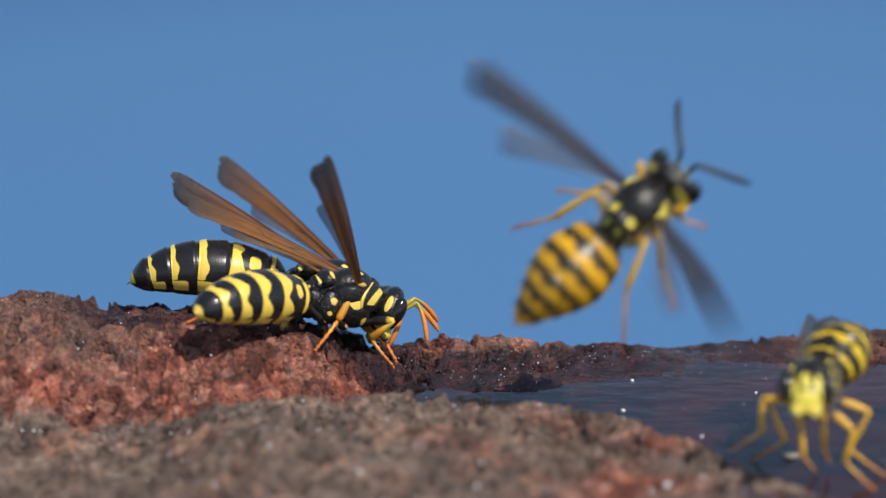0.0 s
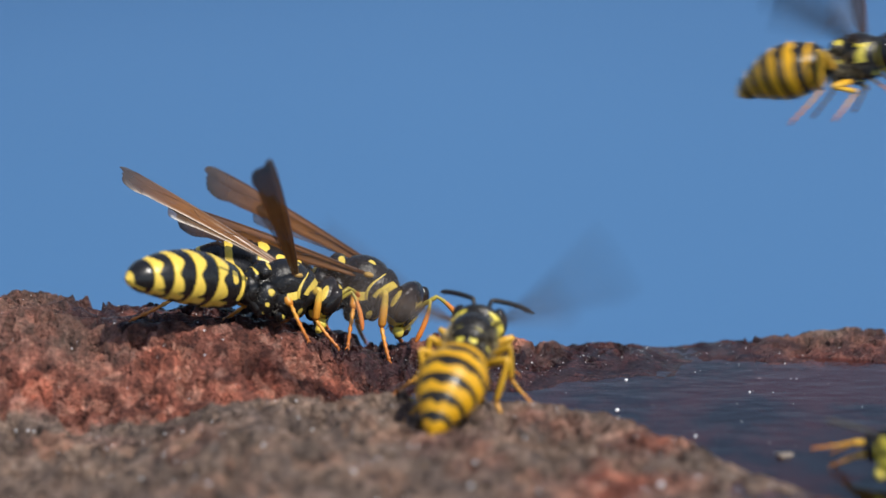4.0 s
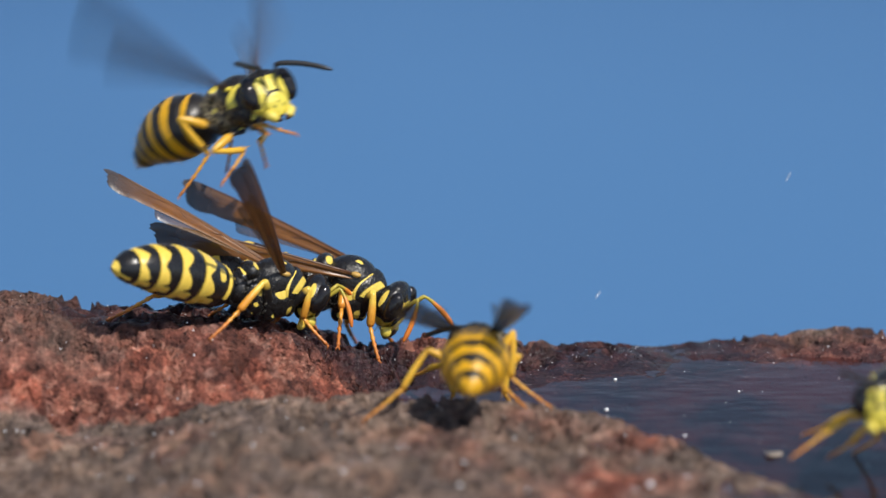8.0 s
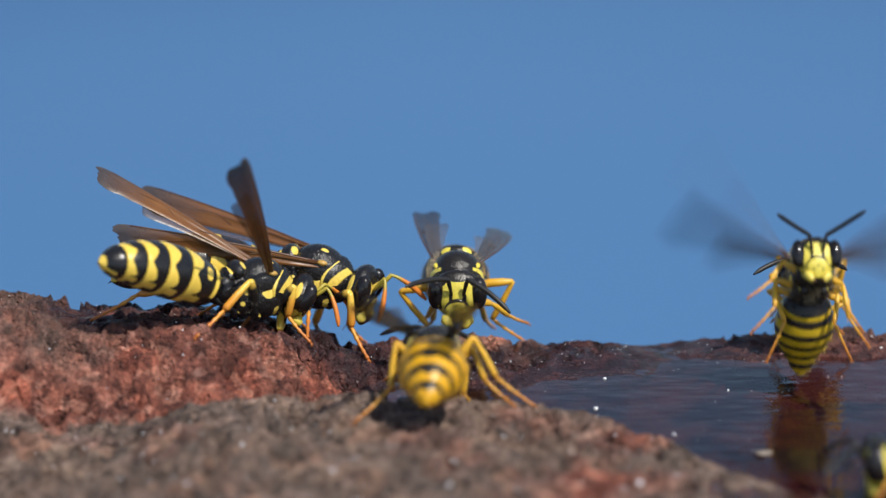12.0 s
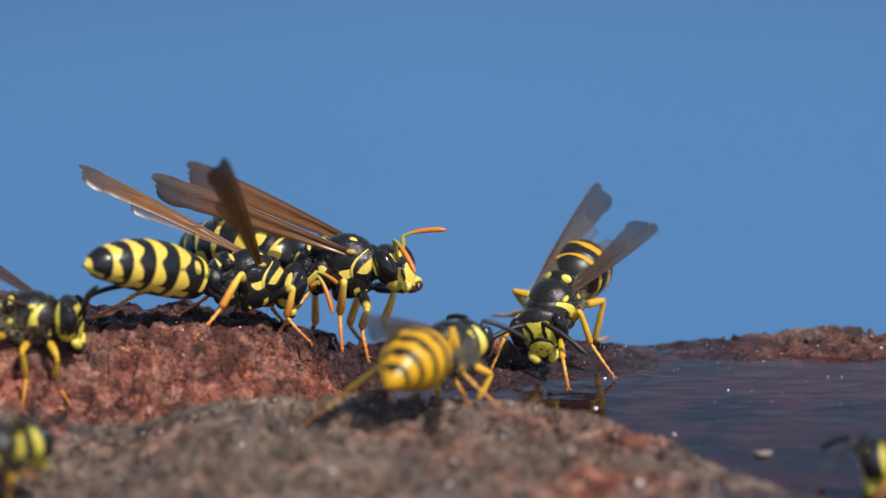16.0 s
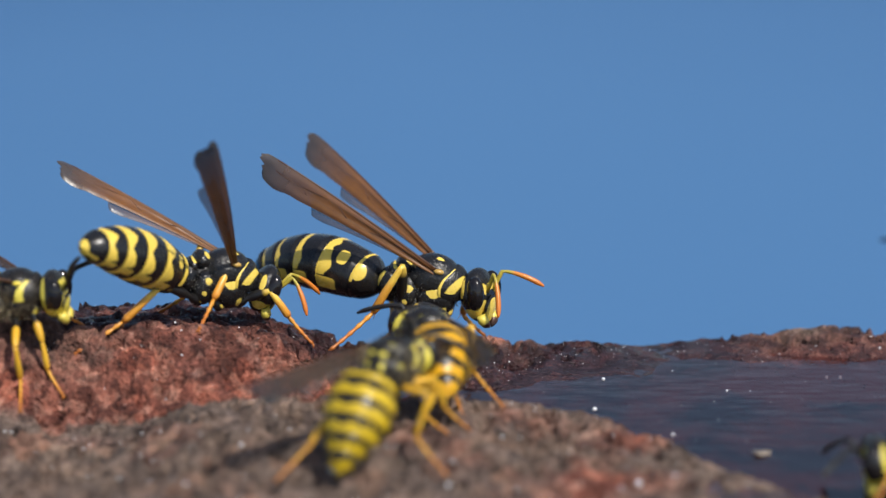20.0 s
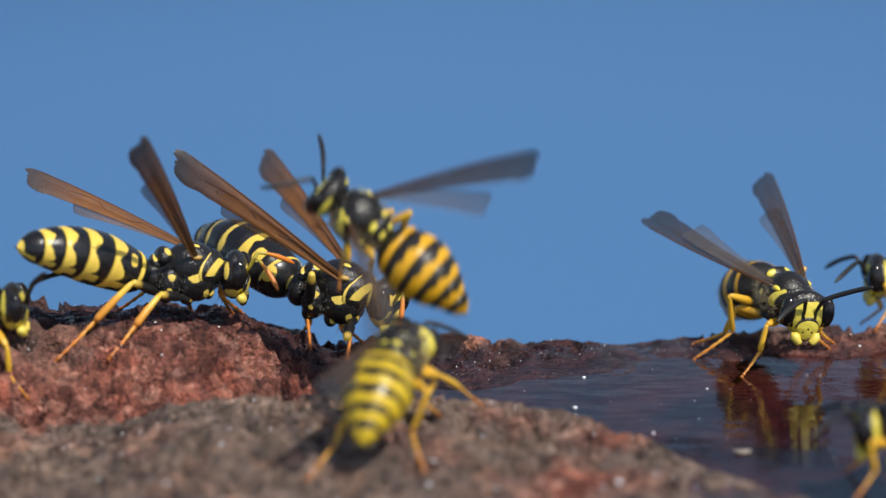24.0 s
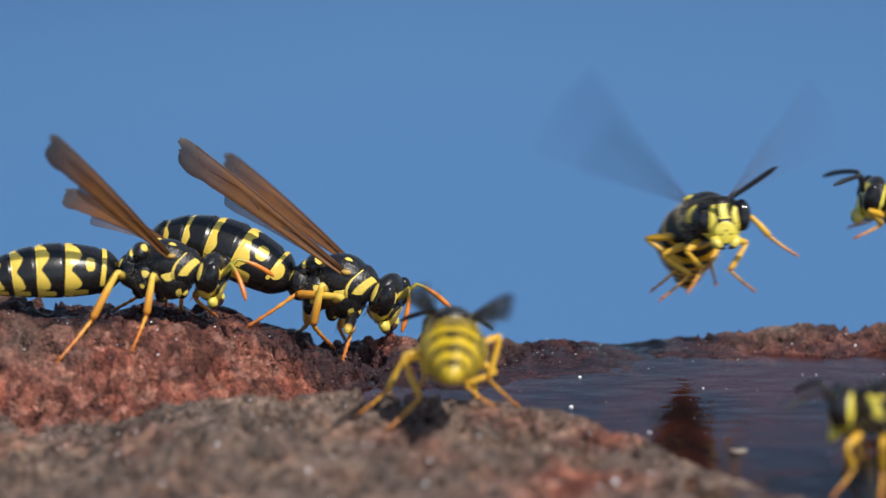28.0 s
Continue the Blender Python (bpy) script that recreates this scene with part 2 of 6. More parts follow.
def ovoid(centre, size, rings=18, n=32, shape=None, mark=None):
    """An ovoid whose poles lie along x; shape(u, a) scales the ring, mark(u, a, p) says what is coloured."""
    V, F, A = [], [], []
    for i in range(rings + 1):
        u = i / rings
        ph = math.pi * u
        x, r = math.cos(ph), math.sin(ph)
        for k in range(n):
            a = 2 * math.pi * k / n
            s = shape(u, a) if shape else 1.0
            p = (centre[0] + size[0] * x, centre[1] + size[1] * r * s * math.sin(a), centre[2] + size[2] * r * s * math.cos(a))
            V.append(p)
            A.append(mark(u, a, p) if mark else 0)
    for i in range(rings):
        for k in range(n):
            a, b = i * n + k, i * n + (k + 1) % n
            F.append((a, b, b + n, a + n))
    return V, F, A


def joined(*pieces):
    V, F, A = [], [], []
    for v, f, a in pieces:
        o = len(V)
        V += list(v)
        F += [tuple(i + o for i in q) for q in f]
        A += list(a)
    return V, F, A


def spots(list_of):
    """A mark from soft ellipses on (x, azimuth): (x, degrees, half length, half degrees); both sides alike."""
    def f(u, a, p):
        deg = abs((math.degrees(a) + 180) % 360 - 180)
        best = -1.0
        for x, g, hx, hg in list_of:
            best = max(best, 1 - math.hypot((p[0] - x) / hx, (deg - g) / hg))
        return 0.5 + max(-0.5, min(0.5, best * 0.8))
    return f


# ---- rock: one weathered lava stone with a water-filled hollow ----
def lattice(seed):
    return np.random.RandomState(seed).rand(257, 257)


def value_noise(x, y, wave, seed):
    g = lattice(seed)
    fx, fy = x / wave + 60.3, y / wave + 40.7
    ix, iy = np.floor(fx).astype(int), np.floor(fy).astype(int)
    u, v = fx - ix, fy - iy
    u, v = u * u * (3 - 2 * u), v * v * (3 - 2 * v)
    a, b = g[ix % 256, iy % 256], g[(ix + 1) % 256, iy % 256]
    c, d = g[ix % 256, (iy + 1) % 256], g[(ix + 1) % 256, (iy + 1) % 256]
    return (a * (1 - u) + b * u) * (1 - v) + (c * (1 - u) + d * u) * v - 0.5


def step01(v):
    v = np.clip(v, 0, 1)
    return v * v * (3 - 2 * v)


def smax(a, b, k=0.5):
    h = np.clip(0.5 + 0.5 * (a - b) / k, 0, 1)
    return b * (1 - h) + a * h + k * h * (1 - h)


EDGE_X, EDGE_Y = (-60, -12, -4, 2, 6, 11, 15, 18, 22, 30, 60), (-12, -11, -10.5, -11, -12, -14, -17, -20, -24, -33, -60)
PLAT_X, PLAT_Z = (-60, -28, -20, -16, -12, 4, 8, 11, 13.3, 15.5, 18, 20, 25, 60), (0.3, 0.5, 0.0, 0.5, 1.8, 1.9, 1.75, 1.45, 0.95, 0.5, 0.3, 0.15, -0.1, -0.3)
MOUND_X, MOUND_Z = (-60, -31, -27, -24, -21, -14, -10, -7, -4, -1, 2, 5), (4.0, 4.9, 5.4, 5.3, 4.5, 4.6, 3.8, 2.7, 1.6, 0.4, -1.2, -3)
RIDGE_X, RIDGE_Z = (-8, -2, 1, 3, 6, 11, 15, 18, 22, 25, 29, 60), (0.5, 1.2, 1.55, 1.45, 1.1, 0.65, 0.35, 0.32, 0.65, 0.9, 0.8, 1.2)
CREST_X, CREST_Y = (-8, 5, 11, 17, 60), (3, 3.2, 4.8, 6.2, 6.5)
SHORE_X, SHORE_Y = (-8, -1.4, 0.5, 4, 7, 10.6, 16, 21, 28, 60), (-4, -1.4, -2.7, -3.5, -3.0, -1.6, 0.4, 1.6, 3.0, 3.4)


def base_form(x, y):
    ey, pz = np.interp(x, EDGE_X, EDGE_Y), np.interp(x, PLAT_X, PLAT_Z)
    wob = 1.1 * value_noise(x, y * 0 + 3, 5.0, 5)
    ey = ey + wob
    h = np.where(y < ey, pz - 0.055 * (ey - y), pz - 0.9 * (y - ey))
    mz = np.interp(x, MOUND_X, MOUND_Z)
    front = -5.6 + 1.2 * value_noise(x, y * 0, 6.0, 6) + 2.6 * step01((x + 10) / 6)
    m = np.where(y < front, mz - 0.80 * (front - y), np.where(y > 4, mz - 0.13 * (4 - front) - 0.9 * (y - 4), mz - 0.13 * (y - front)))
    rz, ry, sy = np.interp(x, RIDGE_X, RIDGE_Z), np.interp(x, CREST_X, CREST_Y), np.interp(x, SHORE_X, SHORE_Y)
    sy = sy + 1.0 * value_noise(x, y * 0 + 9, 3.0, 7) + 0.9 * value_noise(x, y * 0 + 5, 1.1, 8)
    slope = (rz + 0.05) / np.maximum(ry - sy, 0.8)
    r = np.where(y < ry, rz - slope * (ry - y), rz - 0.8 * (y - ry))
    r = np.where(x < -8, -6, r)
    return smax(smax(smax(h, m, 0.6), r, 0.4), np.where(y > ry, -1.3 - 1.1 * (y - ry), -1.3), 0.5)


def rough(x, y):
    s = 0
    near = step01((np.interp(x, EDGE_X, EDGE_Y) - y + 0.5) / 2)
    smooth = (1 - 0.35 * step01((y + 6) / 4) * step01((x + 2) / 4)) * (1 - 0.3 * near)
    for wave, amp, seed in ((5.0, 0.5, 11), (2.4, 0.55, 12), (1.1, 0.5 - 0.15 * near, 13), (0.55, 0.26 * smooth, 14), (0.28, 0.11 * smooth, 15)):
        s = s + amp * value_noise(x, y, wave, seed)
    for wave, amp, seed in ((1.7, 0.55, 16), (0.8, 0.34 * smooth, 17), (0.4, 0.15 * smooth, 18)):
        s = s + amp * (0.22 - np.abs(value_noise(x + 0.4 * value_noise(x, y, 1.3, 19), y, wave, seed)))
    return s


def terrain(x, y):
    """Height of the stone in millimetres over the water."""
    x, y = np.asarray(x, float), np.asarray(y, float)
    b = base_form(x, y)
    calm = 0.12 + 0.58 * step01((b + 0.45) / 0.8) + 0.30 * step01((b - 0.6) / 2.0)
    calm = np.maximum(calm, 0.9 * step01((np.interp(x, EDGE_X, EDGE_Y) - y) / 1.5))
    out = np.maximum(np.maximum(np.abs(x + 2) - 46, 0), np.maximum(np.maximum(-y - 44, y - 22), 0))
    return b + calm * rough(x, y) - 1.6 * out ** 1.25


def build_rock():
    xs = np.concatenate([np.linspace(-72, -32, 34)[:-1], np.linspace(-32, 35, 520), np.linspace(35, 68, 30)[1:]])
    ys = np.concatenate([np.linspace(-66, -29, 30)[:-1], np.linspace(-29, 9, 310), np.linspace(9, 46, 36)[1:]])
    X, Y = np.meshgrid(xs, ys)
    Z = terrain(X, Y)
    B = base_form(X, Y)
    ey = np.interp(X, EDGE_X, EDGE_Y)
    rng = np.random.RandomState(21)
    # gas bubbles opened by weathering
    for _ in range(5200):
        cx, cy, r = rng.uniform(-32, 35), rng.uniform(-29, 9), rng.gamma(2.0, 0.11) + 0.1
        r = min(r, 0.9)
        if cy < np.interp(cx, EDGE_X, EDGE_Y) - 0.5:
            r *= 1.1
        i0, i1 = np.searchsorted(xs, cx - 1.5 * r), np.searchsorted(xs, cx + 1.5 * r)
        j0, j1 = np.searchsorted(ys, cy - 1.5 * r), np.searchsorted(ys, cy + 1.5 * r)
        if i1 <= i0 or j1 <= j0:
            continue
        if float(base_form(cx, cy)) < 0.35 and cx > -2 and cy > np.interp(cx, EDGE_X, EDGE_Y):
            continue
        d = np.hypot(X[j0:j1, i0:i1] - cx, (Y[j0:j1, i0:i1] - cy)) / r
        Z[j0:j1, i0:i1] -= (1.15 if cy < np.interp(cx, EDGE_X, EDGE_Y) else 1.5) * r * np.clip(1 - d * d, 0, 1) - 0.14 * r * np.exp(-((d - 1.15) / 0.25) ** 2)
    pool_side = step01((Y - ey) / 2.0)
    red = 0.62 * step01((1.5 - X) / 5) * step01((Y - ey + 0.5) / 2.5) + 0.22 * pool_side + 0.16
    red = red - 0.35 * step01((Y + 3.4) / 2.0) * step01((-4 - X) / 4)
    red = red + 0.38 * step01((X - 18) / 5) * step01((Y + 3.5) / 4) * step01((0.35 - B) / 0.4)
    red = red + 0.42 * np.exp(-(((X - 9.5) / 3.5) ** 2 + ((Y + 24) / 3) ** 2)) + 0.3 * np.exp(-(((X - 12) / 2.5) ** 2 + ((Y + 17) / 2) ** 2))
    patch = value_noise(X, Y, 3.0, 31) + 0.6 * value_noise(X, Y, 1.2, 32)
    wet = pool_side * step01((X + 6) / 4) * step01((1.15 + 0.8 * patch - B) / 0.6)
    wet = np.maximum(wet, step01(1.0 + patch) * 0.95 * step01((Y + 4.8) / 1.6) * step01((X + 25) / 3) * step01((2 - X) / 4))
    wet = wet * (1 - 0.35 * step01((X - 19) / 5) * step01((Y + 4) / 4))
    # darker, greyer left end of the mound
    left_dark = step01((-15.5 + 3 * patch - X) / 6) * step01((Y - ey + 1) / 2.5) * step01((Y + 7.5) / 3 + 0.55)
    n, k = len(xs), len(ys)
    verts = np.stack([X, Y, Z], -1).reshape(-1, 3)
    idx = np.arange(n * k).reshape(k, n)
    faces = np.stack([idx[:-1, :-1], idx[:-1, 1:], idx[1:, 1:], idx[1:, :-1]], -1).reshape(-1, 4)
    me = bpy.data.meshes.new("stone")
    me.vertices.add(len(verts))
    me.vertices.foreach_set("co", (verts * MM).ravel())
    me.loops.add(faces.size)
    me.loops.foreach_set("vertex_index", faces.ravel())
    me.polygons.add(len(faces))
    me.polygons.foreach_set("loop_start", np.arange(len(faces)) * 4)
    me.polygons.foreach_set("use_smooth", np.ones(len(faces), bool))
    me.update(calc_edges=True)
    for name, vals in (("red", red), ("wet", wet), ("left_dark", left_dark), ("under", pool_side * step01(-B / 0.4))):
        a = me.attributes.new(name, "FLOAT", "POINT")
        a.data.foreach_set("value", vals.ravel().astype(np.float32))
    me.materials.append(ROCK)
    tagged(new("lava_rock", me), "weathered reddish grey lava rock with a shallow hollow", "rock", kind="structure")
    # water in the hollow
    V, F = [], []
    gx, gy = np.linspace(-7, 46, 60), np.linspace(-42, 5.6, 50)
    for y in gy:
        for x in gx:
            V.append((x, min(y, float(np.interp(x, CREST_X, CREST_Y)) - 0.3), 0))
    for j in range(len(gy) - 1):
        for i in range(len(gx) - 1):
            a = j * len(gx) + i
            F.append((a, a + 1, a + 1 + len(gx), a + len(gx)))
    w = new("water", mesh_from("water", V, F, POOL))
    w.visible_shadow = False
    tagged(w, "thin film of clear rain water in the rock hollow", "water", kind="structure")
    # the lake beyond
    R = 400000
    ring = [(R * math.cos(a), R * math.sin(a), -52) for a in np.linspace(0, 2 * math.pi, 97)[:-1]]
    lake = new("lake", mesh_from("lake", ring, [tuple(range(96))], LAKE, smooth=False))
    tagged(lake, "calm open blue lake surface far below the rock", "lake", kind="structure")


build_rock()


def build_glints():
    """Small white beads that stand in for sun glints on the rock and the pool."""
    m, t, b = material("glint_white")
    b.inputs["Base Color"].default_value = (0.85, 0.85, 0.88, 1)
    b.inputs["Roughness"].default_value = 0.12
    rng = np.random.RandomState(4)
    V, F = [], []

    def bead(x, y, r):
        z = float(terrain(x, y))
        if x > 2 and y > np.interp(x, EDGE_X, EDGE_Y) and z < 0:
            z = 0.0
        o = len(V)
        for i in range(5):
            ph = math.pi * i / 4
            for k in range(8):
                a = 2 * math.pi * k / 8
                V.append((x + r * math.sin(ph) * math.cos(a), y + r * math.sin(ph) * math.sin(a), z + 0.03 + r * 0.8 * math.cos(ph)))
        for i in range(4):
            for k in range(8):
                a, c = o + i * 8 + k, o + i * 8 + (k + 1) % 8
                F.append((a, a + 8, c + 8, c))

    for x, y, r in ((-10.2, -9.2, 0.15), (-9.6, -18.2, 0.14), (12.0, -23.2, 0.19), (11.8, -1.5, 0.12), (10.8, -7.6, 0.14), (15.0, -12.5, 0.1), (19.2, -4, 0.08), (16.5, -18, 0.12)):
        bead(x, y, r)
    for _ in range(380):
        x, y = rng.uniform(-30, 33), rng.uniform(-27, 6)
        if x > 2 and y > np.interp(x, EDGE_X, EDGE_Y) and float(base_form(x, y)) < 0.2:
            bead(x, y, 0.008 + rng.gamma(1.3, 0.007))
            continue
        bead(x, y, 0.022 + rng.gamma(1.3, 0.014))
    for _ in range(330):
        x, y = rng.uniform(0, 32), rng.uniform(-6, 5.5)
        if float(base_form(x, y)) > 0.1:
            bead(x, y, 0.010 + rng.gamma(1.3, 0.008))
    for _ in range(90):
        x, y = rng.uniform(-30, 18), rng.uniform(-27, -11)
        if y < np.interp(x, EDGE_X, EDGE_Y):
            bead(x, y, 0.04 + rng.gamma(1.5, 0.018))
    tagged(new("glint_beads", mesh_from("glint_beads", V, F, m)), "tiny white beads standing in for sun glints on rock and pool", "grains", kind="stuff")


build_glints()


def build_bubble_patch():
    """A small pale patch of bubbles, made as a thin disc curled up at its rim."""
    m, t, b = material("pale_bubble_patch")
    t.links.new(mixc(t, noise_tex(t, 3000, 3), (0.22, 0.17, 0.13), (0.46, 0.38, 0.30)), b.inputs["Base Color"])
    b.inputs["Roughness"].default_value = 0.5
    V, F, n = [], [], 18
    for layer in (0.05, 0.09):
        V.append((0, 0, layer))
        for k in range(n):
            a = 2 * math.pi * k / n
            r = 0.34 * (1 + 0.22 * math.sin(3 * a + 1) + 0.12 * math.sin(7 * a))
            V.append((r * 1.4 * math.cos(a), r * math.sin(a), layer + 0.05 + 0.04 * math.sin(2 * a)))
    for k in range(n):
        a, c = 1 + k, 1 + (k + 1) % n
        F += [(0, c, a), (n + 1, n + 1 + a, n + 1 + c), (a, c, n + 1 + c, n + 1 + a)]
    ob = new("plant_scrap", mesh_from("plant_scrap", V, F, m))
    ob.location = (19.6 * MM, -16.1 * MM, 0)
    tagged(ob, "tiny pale patch of bubbles on the pool, shaped as a thin disc", "scrap")


build_bubble_patch()


# ---- wasps ----
class Kind:
    pass


def wasp_kind(paper):
    """Sizes and meshes shared by all wasps of one kind. x forward, y to the wasp's left, z up; millimetres."""
    k = Kind()
    k.paper = paper
    body = M_PAPER if paper else M_JACKET
    if paper:
        tx, ty, tz = 2.6, 1.55, 1.7
        k.neck, k.waist = (2.62, 0, -0.05), (-2.45, 0, -0.55)
        k.limbs = ((2.2, 2.1, 2.3), (2.7, 2.6, 2.7), (3.3, 3.4, 3.5))
        marks = spots([(1.98, 58, 0.13, 40), (2.45, 84, 0.26, 8), (0.95, 88, 0.33, 12), (-0.98, 19, 0.12, 15),
                       (-1.5, 17, 0.10, 19), (-2.15, 40, 0.17, 13), (-1.2, 100, 0.17, 8), (0.5, 12, 0.55, 1.8), (1.2, 24, 0.5, 1.8)])
    else:
        tx, ty, tz = 2.25, 1.65, 1.6
        k.neck, k.waist = (2.0, 0, 0.0), (-1.95, 0, -0.35)
        k.limbs = ((2.1, 1.9, 2.1), (2.5, 2.3, 2.5), (2.9, 3.0, 3.1))
        marks = spots([(1.35, 50, 0.22, 45), (0.75, 88, 0.38, 17), (-0.9, 22, 0.26, 17), (-1.35, 20, 0.22, 22), (-1.75, 60, 0.24, 26)])
    k.coxa = ((1.5, 0.7, -1.3), (0.2, 0.8, -1.65), (-1.2, 0.75, -1.5)) if paper else ((1.3, 0.7, -1.1), (0.2, 0.8, -1.45), (-1.1, 0.75, -1.25))
    k.root = (0.75, 1.2, 1.2) if paper else (0.6, 1.2, 1.0)

    def by_place(list_of):
        """A mark from soft ellipsoids (x, y, z, half sizes) on both sides."""
        def f(u, a, p):
            best = -1.0
            for x, y, z, hx, hy_, hz_ in list_of:
                best = max(best, 1 - math.sqrt(((p[0] - x) / hx) ** 2 + ((abs(p[1]) - y) / hy_) ** 2 + ((p[2] - z) / hz_) ** 2))
            return 0.5 + max(-0.5, min(0.5, best * 0.8))
        return f

    def collar(front, top, side, rf, rr, cz, mark):
        """The saddle behind the head, reaching back to the wing roots."""
        V, F, A = [], [], []
        na, nv = 56, 18
        for layer in (1.0, 0.8):
            for q in range(na + 1):
                a = radians(-118 + 236 * q / na)
                sa, ca = math.sin(a), math.cos(a)
                back = top + (side - top) * abs(sa) ** 1.5
                for j in range(nv + 1):
                    v = j / nv
                    g = math.sin(v * math.pi / 2) ** 0.9
                    ry, rz = rf[0] + (rr[0] - rf[0]) * g, rf[1] + (rr[1] - rf[1]) * g
                    V.append((front + (back - front) * v - (1 - layer) * 0.3, ry * layer * sa, cz * v + rz * layer * ca))
                    A.append(0.5 + max(-0.5, min(0.5, mark(v, abs(math.degrees(a))))))
        half = (na + 1) * (nv + 1)
        for layer in (0, 1):
            for q in range(na):
                for j in range(nv):
                    a = layer * half + q * (nv + 1) + j
                    f = (a, a + 1, a + nv + 2, a + nv + 1)
                    F.append(f if layer == 0 else f[::-1])
        for q in range(na):
            for j in (0, nv):
                a = q * (nv + 1) + j
                f = (a, a + nv + 1, a + nv + 1 + half, a + half)
                F.append(f if j == 0 else f[::-1])
        return V, F, A

    def pair(c, size, mark=None):
        return [ovoid((c[0], sd * c[1], c[2]), size, 16, 24, None, mark) for sd in (1, -1)]
    mt = M_PAPER_T if paper else M_JACKET_T
    if paper:
        spot = by_place([(0.60, 1.4, 0.0, 0.46, 0.5, 0.44), (1.35, 1.0, -1.2, 0.2, 0.6, 0.42)])
        spot2 = by_place([(-0.85, 1.3, -0.1, 0.28, 0.5, 0.22), (-1.0, 1.2, -0.95, 0.18, 0.5, 0.2)])
        pieces = [ovoid((0, 0, -0.25), (2.25, 1.2, 1.4), 18, 28), ovoid((0.45, 0, 0.4), (1.72, 1.42, 1.55), 28, 44, None, by_place([(0.72, 0.52, 1.8, 0.3, 0.13, 0.3)]))]
        pieces += pair((0.72, 0.62, -0.5), (1.3, 0.86, 1.35), spot) + pair((-0.95, 0.62, -0.6), (0.8, 0.72, 1.2), spot2)
        saddle = collar(2.62, 1.92, 0.85, (0.75, 0.7), (1.5, 1.36), 0.1,
                        lambda v, d: max(1.2 * (0.17 - abs(v - 0.06 - 0.0058 * d)) if 26 < d < 96 else -0.3, 3 * (v - 0.91) if d > 24 else -0.3))
        shield = joined(ovoid((-1.3, 0, 1.02), (0.6, 0.98, 0.62), 18, 28, None, by_place([(-1.05, 0.52, 1.5, 0.24, 0.34, 0.4)])),
                        ovoid((-1.85, 0, 0.62), (0.42, 0.92, 0.52), 16, 26, None, by_place([(-1.85, 0.4, 1.05, 0.16, 0.55, 0.3)])))
        rear = ovoid((-2.0, 0, -0.25), (0.82, 1.15, 1.1), 18, 30, None, by_place([(-2.55, 0.5, 0.1, 0.4, 0.24, 0.55)]))
    else:
        spot = by_place([(0.5, 1.4, 0.05, 0.34, 0.5, 0.3)])
        spot2 = by_place([(-0.9, 1.3, 0.0, 0.2, 0.5, 0.2)])
        pieces = [ovoid((0, 0, -0.2), (1.9, 1.2, 1.3), 18, 28), ovoid((0.3, 0, 0.36), (1.55, 1.56, 1.40), 28, 44)]
        pieces += pair((0.6, 0.66, -0.45), (1.1, 0.9, 1.15), spot) + pair((-0.8, 0.66, -0.5), (0.7, 0.74, 1.05), spot2)
        saddle = collar(2.12, 1.68, 0.45, (0.85, 0.72), (1.70, 1.26), 0.12, lambda v, d: 1.8 * (v - 0.76 + 0.0010 * d) if 34 < d < 104 else -0.4)
        shield = joined(ovoid((-1.12, 0, 0.92), (0.56, 1.08, 0.62), 18, 28, None, by_place([(-0.95, 0.68, 1.3, 0.22, 0.34, 0.4)])),
                        ovoid((-1.6, 0, 0.5), (0.36, 0.92, 0.5), 16, 26, None, by_place([(-1.7, 0.42, 0.85, 0.2, 0.28, 0.3)])))
        rear = ovoid((-1.55, 0, -0.2), (0.68, 1.1, 1.0), 18, 30, None, by_place([(-2.0, 0.5, 0.0, 0.3, 0.2, 0.4)]))
    for c in k.coxa:
        pieces += pair((c[0], c[1] * 0.9, c[2] + 0.12), (0.42, 0.4, 0.55), by_place([(c[0] + 0.3, c[1] + 0.35, c[2] + 0.1, 0.3, 0.3, 0.3)]))
    V, F, A = joined(*pieces)
    k.thorax = mesh_from("thorax", V, F, mt, {"mark": A})
    k.plates = []
    for name, (V, F, A) in (("pronotum", saddle), ("scutellum", shield), ("propodeum", rear)):
        k.plates.append(mesh_from(name, V, F, mt, {"mark": A}))

    # head
    def head_mark(u, a, p):
        x, y, z = p[0], abs(p[1]), p[2]
        best = -1
        if x > 0.7:
            shapes = ((0, 0.42, 0.62, 0.2), (0.62, -0.68, 0.24, 0.40), (0.60, 0.32, 0.11, 0.36)) if paper else ((0, 0.50, 0.70, 0.36), (0.38, 0.58, 0.40, 0.30), (0.76, -0.05, 0.26, 0.7), (0.0, 0.08, 0.30, 0.46), (0.5, -0.8, 0.4, 0.4))
            for cy, cz, ry, rz in shapes:
                best = max(best, 1 - math.hypot((y - cy) / ry, (z - cz) / rz))
        if y > 0.45:
            best = max(best, 1 - math.hypot((x - 0.27) / 0.17, (z - (0.35 if paper else 0.15)) / (0.52 if paper else 1.0)))
            best = max(best, 1 - math.hypot((x - 0.62) / 0.5, (z + 1.12) / 0.32))
        return 0.5 + max(-0.5, min(0.5, best * 0.9))
    hy = 1.5 if paper else 1.66
    k.hs = 1.04 if paper else 1.06
    V, F, A = ovoid((0.6, 0, -0.15), (0.86 if paper else 0.84, hy, 1.56), 32, 52, lambda u, a: 1.0 - 0.30 * max(0, -math.cos(a)) * abs(math.sin(a)), head_mark)
    k.head = mesh_from("head", [tuple(c * k.hs for c in v) for v in V], F, M_PAPER_H if paper else M_JACKET_T, {"mark": A})
